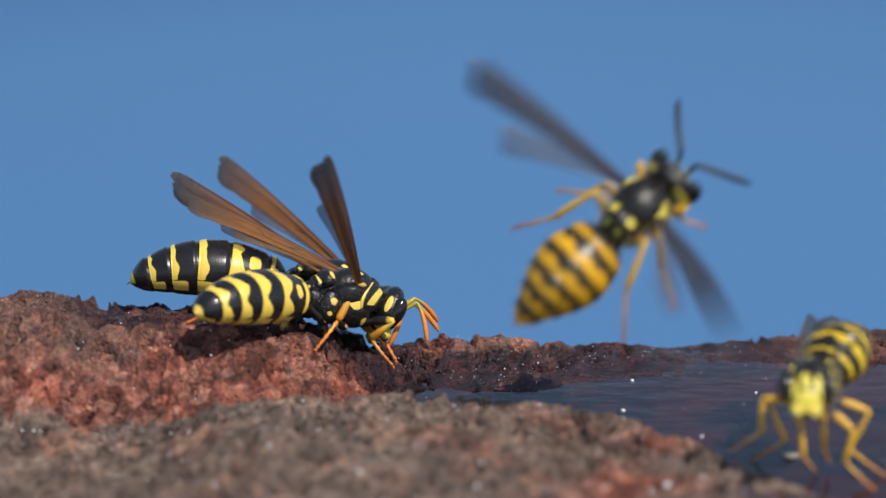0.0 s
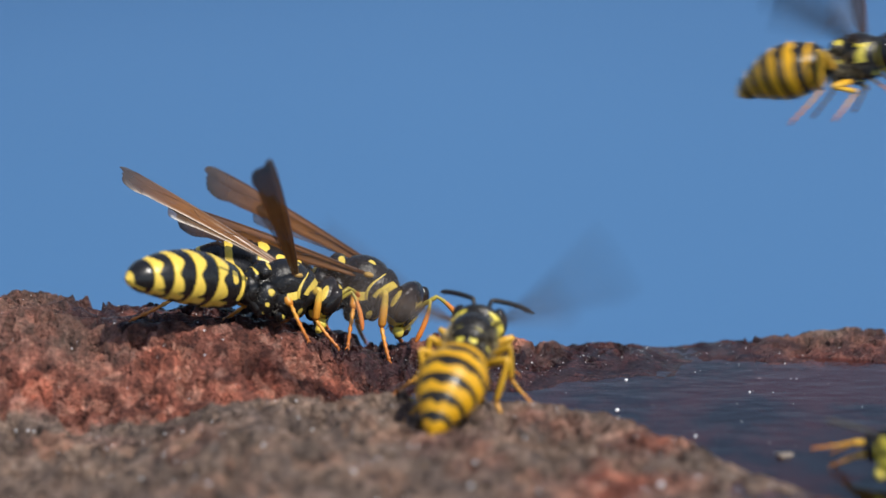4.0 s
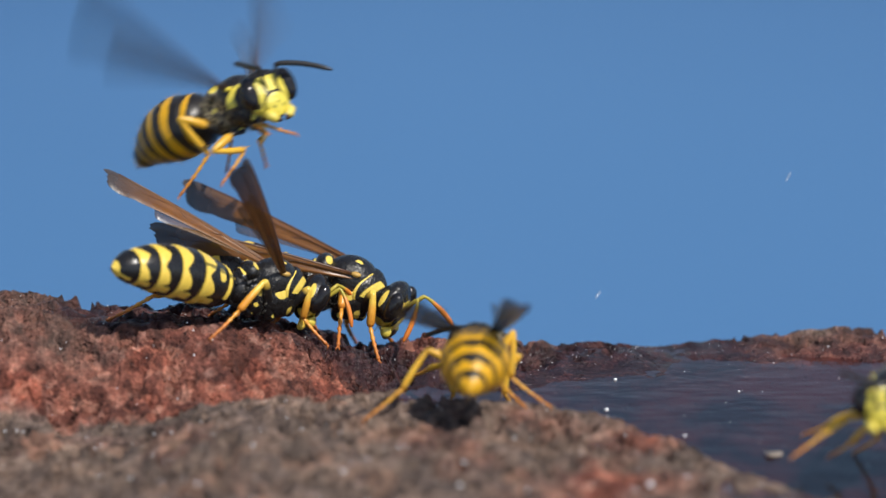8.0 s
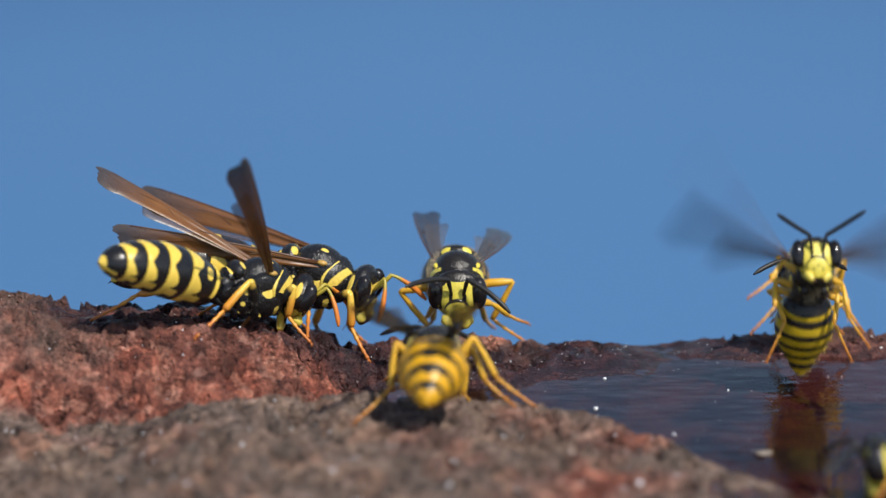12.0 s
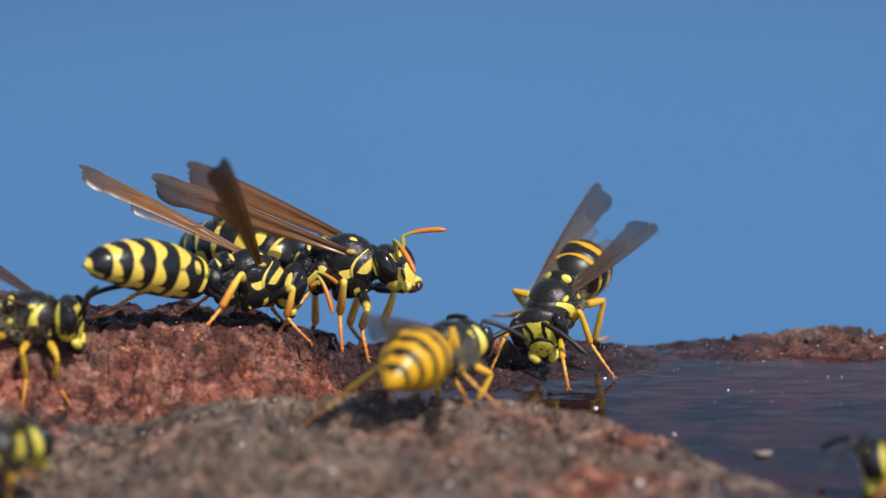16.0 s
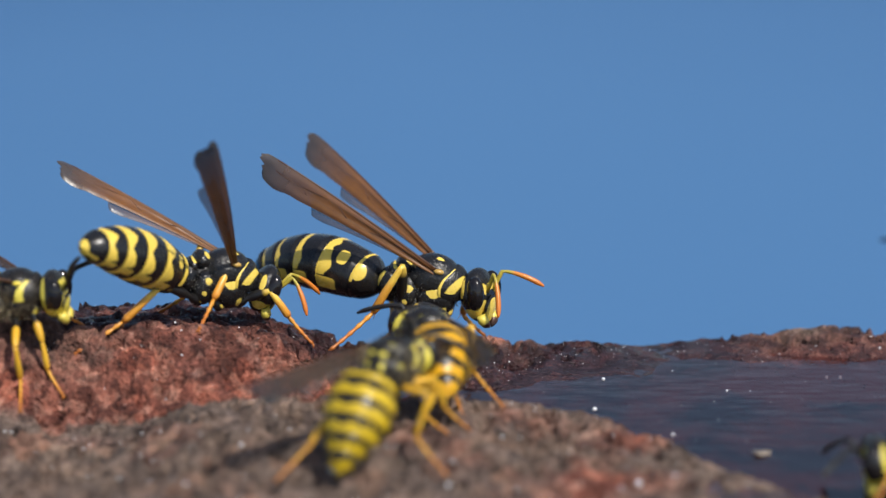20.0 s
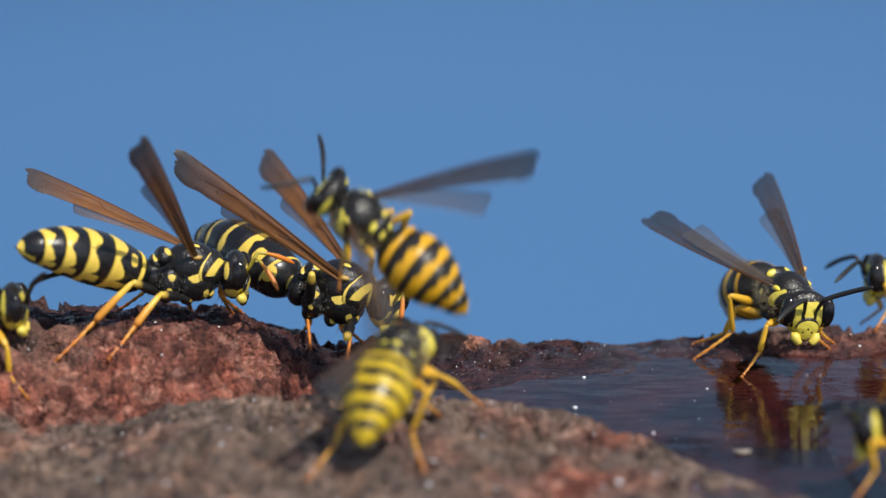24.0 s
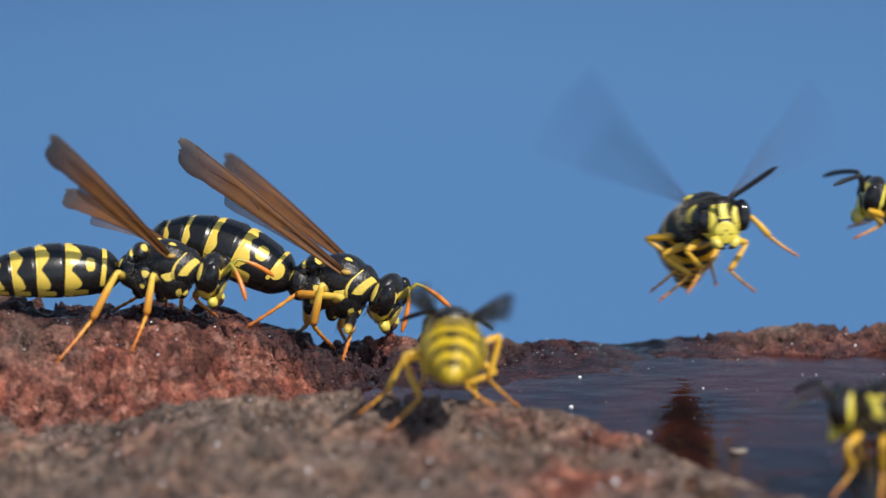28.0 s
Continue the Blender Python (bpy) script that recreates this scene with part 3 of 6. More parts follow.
    V, F, A = ovoid((0, 0, 0), (0.56, 0.50, 1.10), 18, 28, lambda u, a: 1 - 0.10 * math.cos(a) ** 2)
    k.eye = mesh_from("eye", V, F, M_EYE)
    k.eye_at = (0.96, hy - 0.42, 0.12)

    def cly(u, a, p):
        r = 3.0 if paper else min(math.hypot((abs(p[1]) - y) / 0.07, (p[2] - z) / 0.09) for y, z in ((0.0, 0.12), (0.3, -0.12)))
        rim = 0.86 - math.hypot(p[1] / (0.70 if paper else 0.86), p[2] / (0.86 if paper else 0.80))
        return 0.5 + max(-0.5, min(0.5, 0.8 * (r - 1), 2.5 * rim))
    V, F, A = ovoid((0, 0, 0), (0.22, 0.70 if paper else 0.80, 0.86 if paper else 0.84), 24, 40, lambda u, a: 1 - 0.34 * max(0, -math.cos(a) + 0.2) * abs(math.sin(a)), cly)
    k.clypeus = mesh_from("clypeus", V, F, M_PAPER_H if paper else M_JACKET_T, {"mark": A})
    V, F, A = tube([(0, 0.62, 0), (0.12, 0.66, -0.25), (0.22, 0.45, -0.52), (0.28, 0.12, -0.72)], [0.28, 0.34, 0.25, 0.06], 10)
    k.mandible = mesh_from("mandible", V, F, limb_material("mandible_paper" if paper else "mandible_jacket", (0.80, 0.64, 0.10), (0.09, 0.035, 0.02), (0.02, 0.014, 0.012), 0.5 if paper else 0.78), {"along": A})

    # abdomen: a waist and six overlapping rings
    if paper:
        prof = [0.28, 1.60, 1.90, 1.80, 1.54, 1.14, 0.70, 0.12]
        lens = [1.5, 2.25, 1.75, 1.5, 1.25, 1.35]
    else:
        prof = [0.45, 1.9, 2.22, 2.02, 1.55, 0.94, 0.55, 0.10]
        lens = [1.35, 1.35, 1.2, 1.1, 1.0, 1.15]
    k.lens = lens
    def rings(dark):
        out = []
        for i in range(6):
            L = lens[i]
            r0, r1 = prof[i], prof[i + 1]
            nu, na = 16, 64
            V, F, A = [], [], []
            for j in range(nu + 1):
                u = -0.25 + 1.25 * j / nu if i else j / nu
                uu = max(u, -0.25)
                if i == 0:
                    r = r0 + (r1 - r0) * math.sin(math.pi / 2 * uu) ** (0.62 if not paper else 0.8)
                elif i == 5:
                    r = r0 * max(0, 1 - max(uu, 0) ** 1.5) ** 0.75 + 0.04
                else:
                    r = r0 + (r1 - r0) * uu + 0.10 * (r0 + r1) * 0.5 * (uu - uu * uu)
                if u < 0:
                    r *= 0.93
                if j == nu and i < 5:
                    r *= 0.955
                for q in range(na):
                    a = 2 * math.pi * q / na
                    flat = 0.92 if math.cos(a) < 0 else 1.0
                    V.append((-L * u, r * math.sin(a), r * math.cos(a) * flat * 0.95))
                    deg = abs((math.degrees(a) + 180) % 360 - 180)
                    g = math.radians(deg)
                    if paper and dark > 0.05:
                        # broad black, with a row of blocks on the back and another low on the flank
                        lobe = 0.16 * math.exp(-((deg - 70) / 20) ** 2) + 0.07 * math.exp(-((deg - 20) / 9) ** 2)
                        edge = (0.78 if i < 3 else 0.84) - (1.3 if i == 1 else 0.9) * lobe + 0.02 * math.cos(11 * g + i)
                        mk = (uu - edge) * 2.4
                        if i == 0:
                            mk = max((uu - 0.84) * 2.4, 0.7 * (1 - math.hypot((uu - 0.72) / 0.24, (deg - 62) / 22)))
                        if i == 1:
                            mk = max(mk, 0.7 * (1 - ((abs(uu - 0.36) / 0.16) ** 3 + (abs(deg - 46) / 17) ** 3) ** (1 / 3)))
                        if i == 5:
                            mk = (uu - 0.72) * 2 if deg < 110 else -0.4
                        if deg > 92:
                            mk = 0.6 * (1 - max(abs(uu - 0.72) / 0.34, abs(deg - 112) / 15)) if 0 < i < 5 else -0.5
                    elif paper:
                        wave = 2 / math.pi * math.asin(math.cos(5.2 * (g - 0.62)))
                        edge = 0.67 - 0.17 * wave + 0.03 * math.cos(9.5 * g + 0.6 * i) - 0.015 * i
                        if i == 0:
                            edge = 0.80
                        mk = (uu - edge - dark) * 2.2
                        if i == 1:
                            mk = max(mk, 0.6 * (1 - ((abs(uu - 0.30) / 0.13) ** 3 + (abs(deg - 58) / 16) ** 3) ** (1 / 3)))
                        if i == 5:
                            mk = (uu - 0.80 - dark) * 2 if deg < 120 else -0.4
                        if deg > 118:
                            mk = max((uu - 0.72) * 2, 0.5 * (1 - max(abs(uu - 0.62) / 0.3, abs(deg - 132) / 11))) if i else -0.5
                    else:
                        if dark > 0.05:
                            edge = 0.50 + 0.24 * math.exp(-(deg / 17) ** 2) + 0.05 * math.cos(4 * g) + 0.06 * math.exp(-((deg - 44) / 9) ** 2) - 0.02 * i
                        else:
                            edge = 0.43 + 0.24 * math.exp(-(deg / 13) ** 2) + 0.16 * math.exp(-((deg - 38) / 9) ** 2) + 0.03 * math.cos(4 * g) - 0.015 * i
                        if i == 0:
                            edge = 0.66 + 0.14 * math.exp(-(deg / 25) ** 2)
                        mk = (uu - edge) * 2.2
                        if i == 5:
                            mk = (uu - 0.36 - 0.2 * math.exp(-(deg / 20) ** 2)) * 2.5
                    A.append(0.5 + max(-0.5, min(0.5, mk)))
            for j in range(nu):
                for q in range(na):
                    a, b = j * na + q, j * na + (q + 1) % na
                    F.append((a, b, b + na, a + na))
            F.append(tuple(range(na)))
            F.append(tuple(reversed(range(nu * na, nu * na + na))))
            if not paper:
                fuzz = random.Random(40 + i)
                for _ in range(170):
                    q = fuzz.randrange(2 * na, (nu + 1) * na)
                    p = Vector(V[q])
                    d = Vector((-0.7 + fuzz.gauss(0, 0.2), p.y / 2 + fuzz.gauss(0, 0.15), p.z / 2 + fuzz.gauss(0, 0.15))).normalized()
                    side = d.orthogonal().normalized() * 0.009
                    V += [p + side, p - side, p + d * fuzz.uniform(0.15, 0.38)]
                    F.append((len(V) - 3, len(V) - 2, len(V) - 1))
                    A += [A[q]] * 3
            out.append(mesh_from("segment", V, F, body, {"mark": A}))
        return out
    k.segment, k.segment_dark = rings(0.0), rings(0.10)
    V, F, A = tube([(0.1, 0, 0), (-0.1, 0, -0.02), (-0.3, 0, -0.06)], [0.06, 0.04, 0.01], 8)
    k.sting = mesh_from("sting", V, F, M_BLACK)

    # legs
    mats = (M_LEG_P, M_TIB_P, M_TAR_P) if paper else (M_LEG_V, M_TIB_V, M_TAR_V)
    k.leg = []
    for a, b, c in k.limbs:
        V, F, A = tube([(0, 0, 0), (0.12 * a, 0, -0.02), (0.25 * a, 0, 0), (0.45 * a, 0, 0.03), (0.75 * a, 0, 0.02), (0.95 * a, 0, 0), (a, 0, 0)],
                       [r * (0.92 if paper else 0.78) for r in (0.32, 0.38, 0.20, 0.36, 0.33, 0.24, 0.17)], 12)
        fem = mesh_from("leg", V, F, mats[0], {"along": A})
        V, F, A = tube([(0, 0, 0), (0.1 * b, 0, 0), (0.5 * b, 0, 0.03), (0.9 * b, 0, 0), (b, 0, 0)], [0.13, 0.19, 0.24, 0.26, 0.17] if paper else [0.12, 0.16, 0.20, 0.21, 0.14], 12)
        sp = tube([(0.95 * b, 0.05, -0.1), (b + 0.4, 0.1, -0.22)], [0.04, 0.008], 5, 1, 1)
        V, F, A = joined((V, F, A), sp)
        tib = mesh_from("tibia", V, F, mats[1], {"along": A})
        pts, rad = [], []
        for i in range(16):
            s = i / 15
            pts.append((c * s, 0, -0.05 * math.sin(math.pi * s)))
            rad.append((0.115 if paper else 0.10) + (0.05 if i % 3 == 2 else 0) - 0.03 * s)
        V, F, A = tube(pts, rad, 8)
        claws = [tube([(c, 0, 0), (c + 0.15, s * 0.1, -0.02), (c + 0.26, s * 0.14, -0.14)], [0.07, 0.05, 0.01], 6, 1, 1) for s in (-1, 1)]
        V, F, A = joined((V, F, A), *claws)
        k.leg.append((fem, tib, mesh_from("tarsus", V, F, mats[2], {"along": A})))

    # wings: leading edge along +x, membrane towards +y
    def outline(s, W):
        tip = math.sqrt(max(0.0, 1 - (max(0, s - 0.93) / 0.07) ** 2.2))
        return W * ((0.20 + 0.80 * min(1, s / 0.85) ** 0.9) * (0.55 + 0.45 * tip) + 0.01), 0.16 * W * (1 - tip) - 0.15 * W * math.sin(s * 2.6)

    def blade(name, L, W, mat, ragged):
        nu, nv = 40, 8
        V, F, A = [], [], []
        for side in (0, 1):
            for i in range(nu + 1):
                s = i / nu
                w, lead = outline(s, W)
                w *= 1 + (0.04 * math.sin(s * 37) if ragged and s > 0.75 else 0)
                for j in range(nv + 1):
                    v = j / nv
                    cor = 0.07 * math.sin(v * 9.0) * (1 - s * 0.5) + 0.16 * math.sin(math.pi * v) * s
                    short = (0.055 * v + (0.008 * math.sin(v * 17) + 0.007 * math.sin(v * 41) if ragged else 0)) * max(0, s - 0.6) / 0.4
                    V.append((L * s * (1 - short), v * w + lead, cor + 0.035 * side - 0.25 * s * s))
                    A.append(s)
            o = side * (nu + 1) * (nv + 1)
            for i in range(nu):
                for j in range(nv):
                    a = o + i * (nv + 1) + j
                    q = (a, a + nv + 1, a + nv + 2, a + 1)
                    F.append(q if side else q[::-1])
        return mesh_from(name, V, F, mat, {"along": A})

    def vein_set(L, W):
        def at(s, v):
            w, lead = outline(s, W)
            cor = 0.07 * math.sin(v * 9.0) * (1 - s * 0.5) + 0.16 * math.sin(math.pi * v) * s
            return (L * s, v * w + lead, cor + 0.02 - 0.25 * s * s)
        lines = [[at(0.02 + 0.9 * i / 14, 0.02) for i in range(15)], [at(0.02 + 0.62 * i / 10, 0.3) for i in range(11)],
                 [at(0.05 + 0.75 * i / 10, 0.62) for i in range(11)], [at(0.3, 0.3), at(0.38, 0.62)], [at(0.62, 0.3), at(0.70, 0.02)],
                 [at(0.5, 0.62), at(0.56, 0.3)], [at(0.64, 0.3), at(0.8, 0.45), at(0.9, 0.4)], [at(0.72, 0.62), at(0.74, 0.42)]]
        out = []
        for n, p in enumerate(lines):
            V, F, A = tube(p, [(0.085 if n == 0 else 0.032) * (1 - 0.5 * i / len(p)) for i in range(len(p))], 6)
            out.append(mesh_from("vein", V, F, M_VEIN))
        return out
    k.wing_len = 12.5 if paper else 11.4
    k.forewing = blade("wing", k.wing_len, 1.55 if paper else 1.7, M_WING_P if paper else M_WING_V, True)
    k.veins = vein_set(k.wing_len, 1.55 if paper else 1.7)
    k.hindwing = blade("hind_wing", k.wing_len * 0.66, 1.3 if paper else 1.55, M_WING_PH if paper else M_WING_VH, False)
    V, F, A = ovoid((0, 0, 0), (0.31, 0.21, 0.17), 10, 14)
    k.tegula = mesh_from("tegula", V, F, M_TEGULA if paper else M_YELLOW)

    # short erect hair
    rng = random.Random(3 if paper else 4)
    V, F = [], []
    for _ in range(1500 if paper else 2400):
        u, a = math.acos(rng.uniform(-0.85, 0.9)), rng.uniform(-math.pi, math.pi)
        if abs(a) < (0.9 if paper else 0.8) or (paper and u < 1.5 and abs(a) < 1.8):
            continue
        n = Vector((math.cos(u) / tx, math.sin(u) * math.sin(a) / ty, math.sin(u) * math.cos(a) / tz)).normalized()
        p = Vector((tx * math.cos(u) * 0.98, ty * math.sin(u) * math.sin(a) * 0.98, tz * math.sin(u) * math.cos(a) * 0.98))
        d = (n + Vector((rng.gauss(0, .25), rng.gauss(0, .25), rng.gauss(0, .25)))).normalized()
        s = d.orthogonal().normalized() * (0.007 if paper else 0.008)
        s2 = d.cross(s)
        o = len(V)
        V += [p + s, p - s * 0.5 + s2, p - s * 0.5 - s2, p + d * (rng.uniform(0.12, 0.34) if paper else rng.uniform(0.2, 0.6))]
        F += [(o, o + 1, o + 3), (o + 1, o + 2, o + 3), (o + 2, o, o + 3)]
    k.hair = mesh_from("hair", V, F, M_HAIR_D if paper else M_HAIR_G, smooth=False)
    return k


def antenna_mesh(paper, lift):
    """A scape, then a jointed flagellum raised by lift degrees."""
    key = (paper, lift)
    if key in ANTENNAE:
        return ANTENNAE[key]
    pts, rad = [(0, 0, -0.1), (0.18, 0.08, 0.3), (0.38, 0.16, 0.72), (0.52, 0.22, 1.0)], [0.09, 0.11, 0.13, 0.12]
    L, out, n = (2.55, 0.42, 24) if paper else (3.3, 1.0, 24)
    x, y, z = pts[-1]
    for i in range(1, n + 1):
        s = i / n
        g = radians(lift - 24 * s + 12 * max(0, 1 - 4 * s))
        o = out * (1 - 0.3 * s)
        x, y, z = x + L / n * math.cos(g) * math.cos(o), y + L / n * math.sin(o), z + L / n * math.sin(g) * math.cos(o)
        pts.append((x, y, z))
        r = (0.085 + 0.075 * min(1, s / 0.5)) if paper else 0.155 + 0.05 * s * (1 - s)
        rad.append(r * (1.0 if i % 2 else 0.93) * (1 - 0.6 * max(0, s - 0.85) / 0.15))
    V, F, A = tube(pts, rad, 10)
    ANTENNAE[key] = mesh_from("antenna", V, F, M_ANT_P if paper else M_DARKANT, {"along": A})
    return ANTENNAE[key]


ANTENNAE = {}
KINDS = {True: wasp_kind(True), False: wasp_kind(False)}


def axes(origin, x, hint):
    """A pose at origin with +x along x and +z as near hint as it can be; millimetres."""
    x = Vector(x).normalized()
    y = Vector(hint).cross(x)
    if y.length < 1e-4:
        y = Vector((0, 1, 0.01)).cross(x)
    y.normalize()
    z = x.cross(y)
    m = Matrix((x, y, z)).transposed().to_4x4()
    m.translation = Vector(origin) * MM
    return m


class Wasp:
    def __init__(self, paper, label, group, curl=30, antenna=(-5, -25), size=1.0, dark=False, lemon=False):
        k = self.k = KINDS[paper]
        self.size = size
        root = self.root = new("paper_wasp" if paper else "yellowjacket")
        root.empty_display_size = 0.001
        tagged(root, label, "wasp", group)
        self.thorax = part("thorax", k.thorax, root)
        for me, said in zip(k.plates, ("black collar with yellow stripes", "black shield with yellow spots", "black rear slope of the thorax")):
            part(me.name.split(".")[0], me, self.thorax, label=said)
        part("hair", k.hair, self.thorax, label="short pale erect hairs")
        self.head = part("head", k.head, root, Matrix.Translation(Vector(k.neck) * MM))
        big = Matrix.Scale(k.hs, 4)
        for s in (1, -1):
            part("eye", k.eye, self.head, big @ pose(k.eye_at[0] * MM, s * k.eye_at[1] * MM, k.eye_at[2] * MM, 0, 0, s * 24), "glossy black compound eye")
            m = big @ pose(1.12 * MM, 0, (-1.22 if paper else -1.24) * MM) @ Matrix.Diagonal((1, s, 1, 1))
            part("mandible", k.mandible, self.head, m, "yellow mandible with a dark tip")
            r = antenna[0 if s > 0 else 1]
            a = part("antenna", antenna_mesh(paper, r), self.head, big @ Matrix.Translation(Vector((1.38, s * 0.34, 0.2)) * MM) @ Matrix.Diagonal((1, s, 1, 1)))
            a["label"] = "orange tipped antenna" if paper else "long black antenna"
            part("tegula", k.tegula, self.thorax, Matrix.Translation(Vector((k.root[0], s * k.root[1] * 1.06, k.root[2])) * MM))
        part("clypeus", k.clypeus, self.head, big @ pose((1.36 if paper else 1.30) * MM, 0, -0.92 * MM, 0, 12, 0), "yellow face shield with a black spot")
        self.curl = curl
        seg = k.segment_dark if dark else k.segment
        self.abdomen = part("abdomen", seg[0], root, Matrix.Translation(Vector(k.waist) * MM))
        self.rings = []
        m = Matrix.Identity(4)
        for i in range(1, 6):
            m = m @ Matrix.Translation((-k.lens[i - 1] * MM, 0, 0)) @ pose(0, 0, 0, 0, -curl / 5, 0)
            self.rings.append(part("segment", seg[i], self.abdomen, m))
        if lemon:
            for ob in (self.abdomen, *self.rings):
                ob.material_slots[0].link = "OBJECT"
                ob.material_slots[0].material = M_LEMON
        part("sting", k.sting, self.abdomen, m @ Matrix.Translation((-k.lens[5] * MM * 0.97, 0, 0)), "thin dark sting")
        self.legs = []
        for s in (1, -1):
            for n in range(3):
                fem, tib, tar = k.leg[n]
                leg = part("leg", fem, root)
                self.legs.append((n, s, leg, part("tibia", tib, leg), part("tarsus", tar, leg)))
        self.wings = []
        for s in (1, -1):
            w = part("wing", k.forewing, root, label="folded smoky amber wing" if paper else "narrow smoky grey wing")
            for vein in k.veins:
                part("vein", vein, w)
            h = part("hind_wing", k.hindwing, w)
            self.wings.append((s, w, h))


def limb(k, n, s, foot):
    """Poses of femur, tibia and tarsus in the wasp's space, for a foot at the given place."""
    a, b, c = k.limbs[n]
    C = Vector((k.coxa[n][0], s * k.coxa[n][1], k.coxa[n][2]))
    F = Vector(foot)
    out = Vector((F.x - C.x, F.y - C.y, 0))
    out = out.normalized() if out.length > 1e-3 else Vector((0, s, 0))
    ankle = F - out * (c * 0.78) + Vector((0, 0, c * 0.60))
    d = ankle - C
    L = d.length
    if L > (a + b) * 0.985:
        d = d * ((a + b) * 0.985 / L)
        ankle = C + d
        L = d.length
    if L < abs(a - b) + 0.4:
        d = (d.normalized() if L > 1e-3 else Vector((0, s, -1)).normalized()) * (abs(a - b) + 0.4)
        ankle = C + d
        L = d.length
    dn = d / L
    x = (a * a - b * b + L * L) / (2 * L)
    h = math.sqrt(max(0.0, a * a - x * x))
    pole = Vector((0, s * 0.15, 1)) + out * 0.12 if n < 2 else Vector((0, s * 0.3, 0.7)) + out * 0.35
    pole = (pole - dn * pole.dot(dn)).normalized()
    knee = C + dn * x + pole * h
    return axes(C, knee - C, pole), axes(knee, ankle - knee, pole), axes(ankle, F - ankle, Vector((0, 0, 1)))


def flat_pose(x, y, z, yaw, pitch, roll):
    """Body pose: millimetres; yaw from +x, pitch nose down, roll to the right side."""
    return Matrix.Translation((x * MM, y * MM, z * MM)) @ Matrix.Rotation(radians(yaw), 4, "Z") @ Matrix.Rotation(radians(pitch), 4, "Y") @ Matrix.Rotation(radians(roll), 4, "X")


STANCE = {True: ((3.4, 2.3), (0.4, 3.9), (-3.4, 3.4)), False: ((3.1, 2.5), (0.4, 4.3), (-2.4, 4.5))}
DANGLE = ((2.7, 1.1, -2.4), (-1.2, 2.7, -4.0), (-4.6, 2.7, -3.9))
REST = {True: ((-0.80, 0.30, 0.55), (-0.80, -0.30, 0.55)), False: ((-0.86, 0.42, 0.42), (-0.86, -0.42, 0.42))}


def wing_pose(k, s, d, hint):
    """Wing root pose with its length along d and its rear edge towards hint."""
    d = Vector(d).normalized()
    y = Vector(hint)
    y = (y - d * y.dot(d)).normalized()
    z = d.cross(y)
    m = Matrix((d, y, z)).transposed().to_4x4()
    m.translation = Vector((k.root[0], s * k.root[1], k.root[2])) * MM
    return m


def stroke(k, s, deg, sweep, out=0.0):
    a = radians(deg)
    return wing_pose(k, s, (-sweep, s * math.cos(a), math.sin(a)), (-1, s * out, -0.25))


def ground_at(x, y):
    z = float(terrain(x, y))
    return max(z, -0.05)


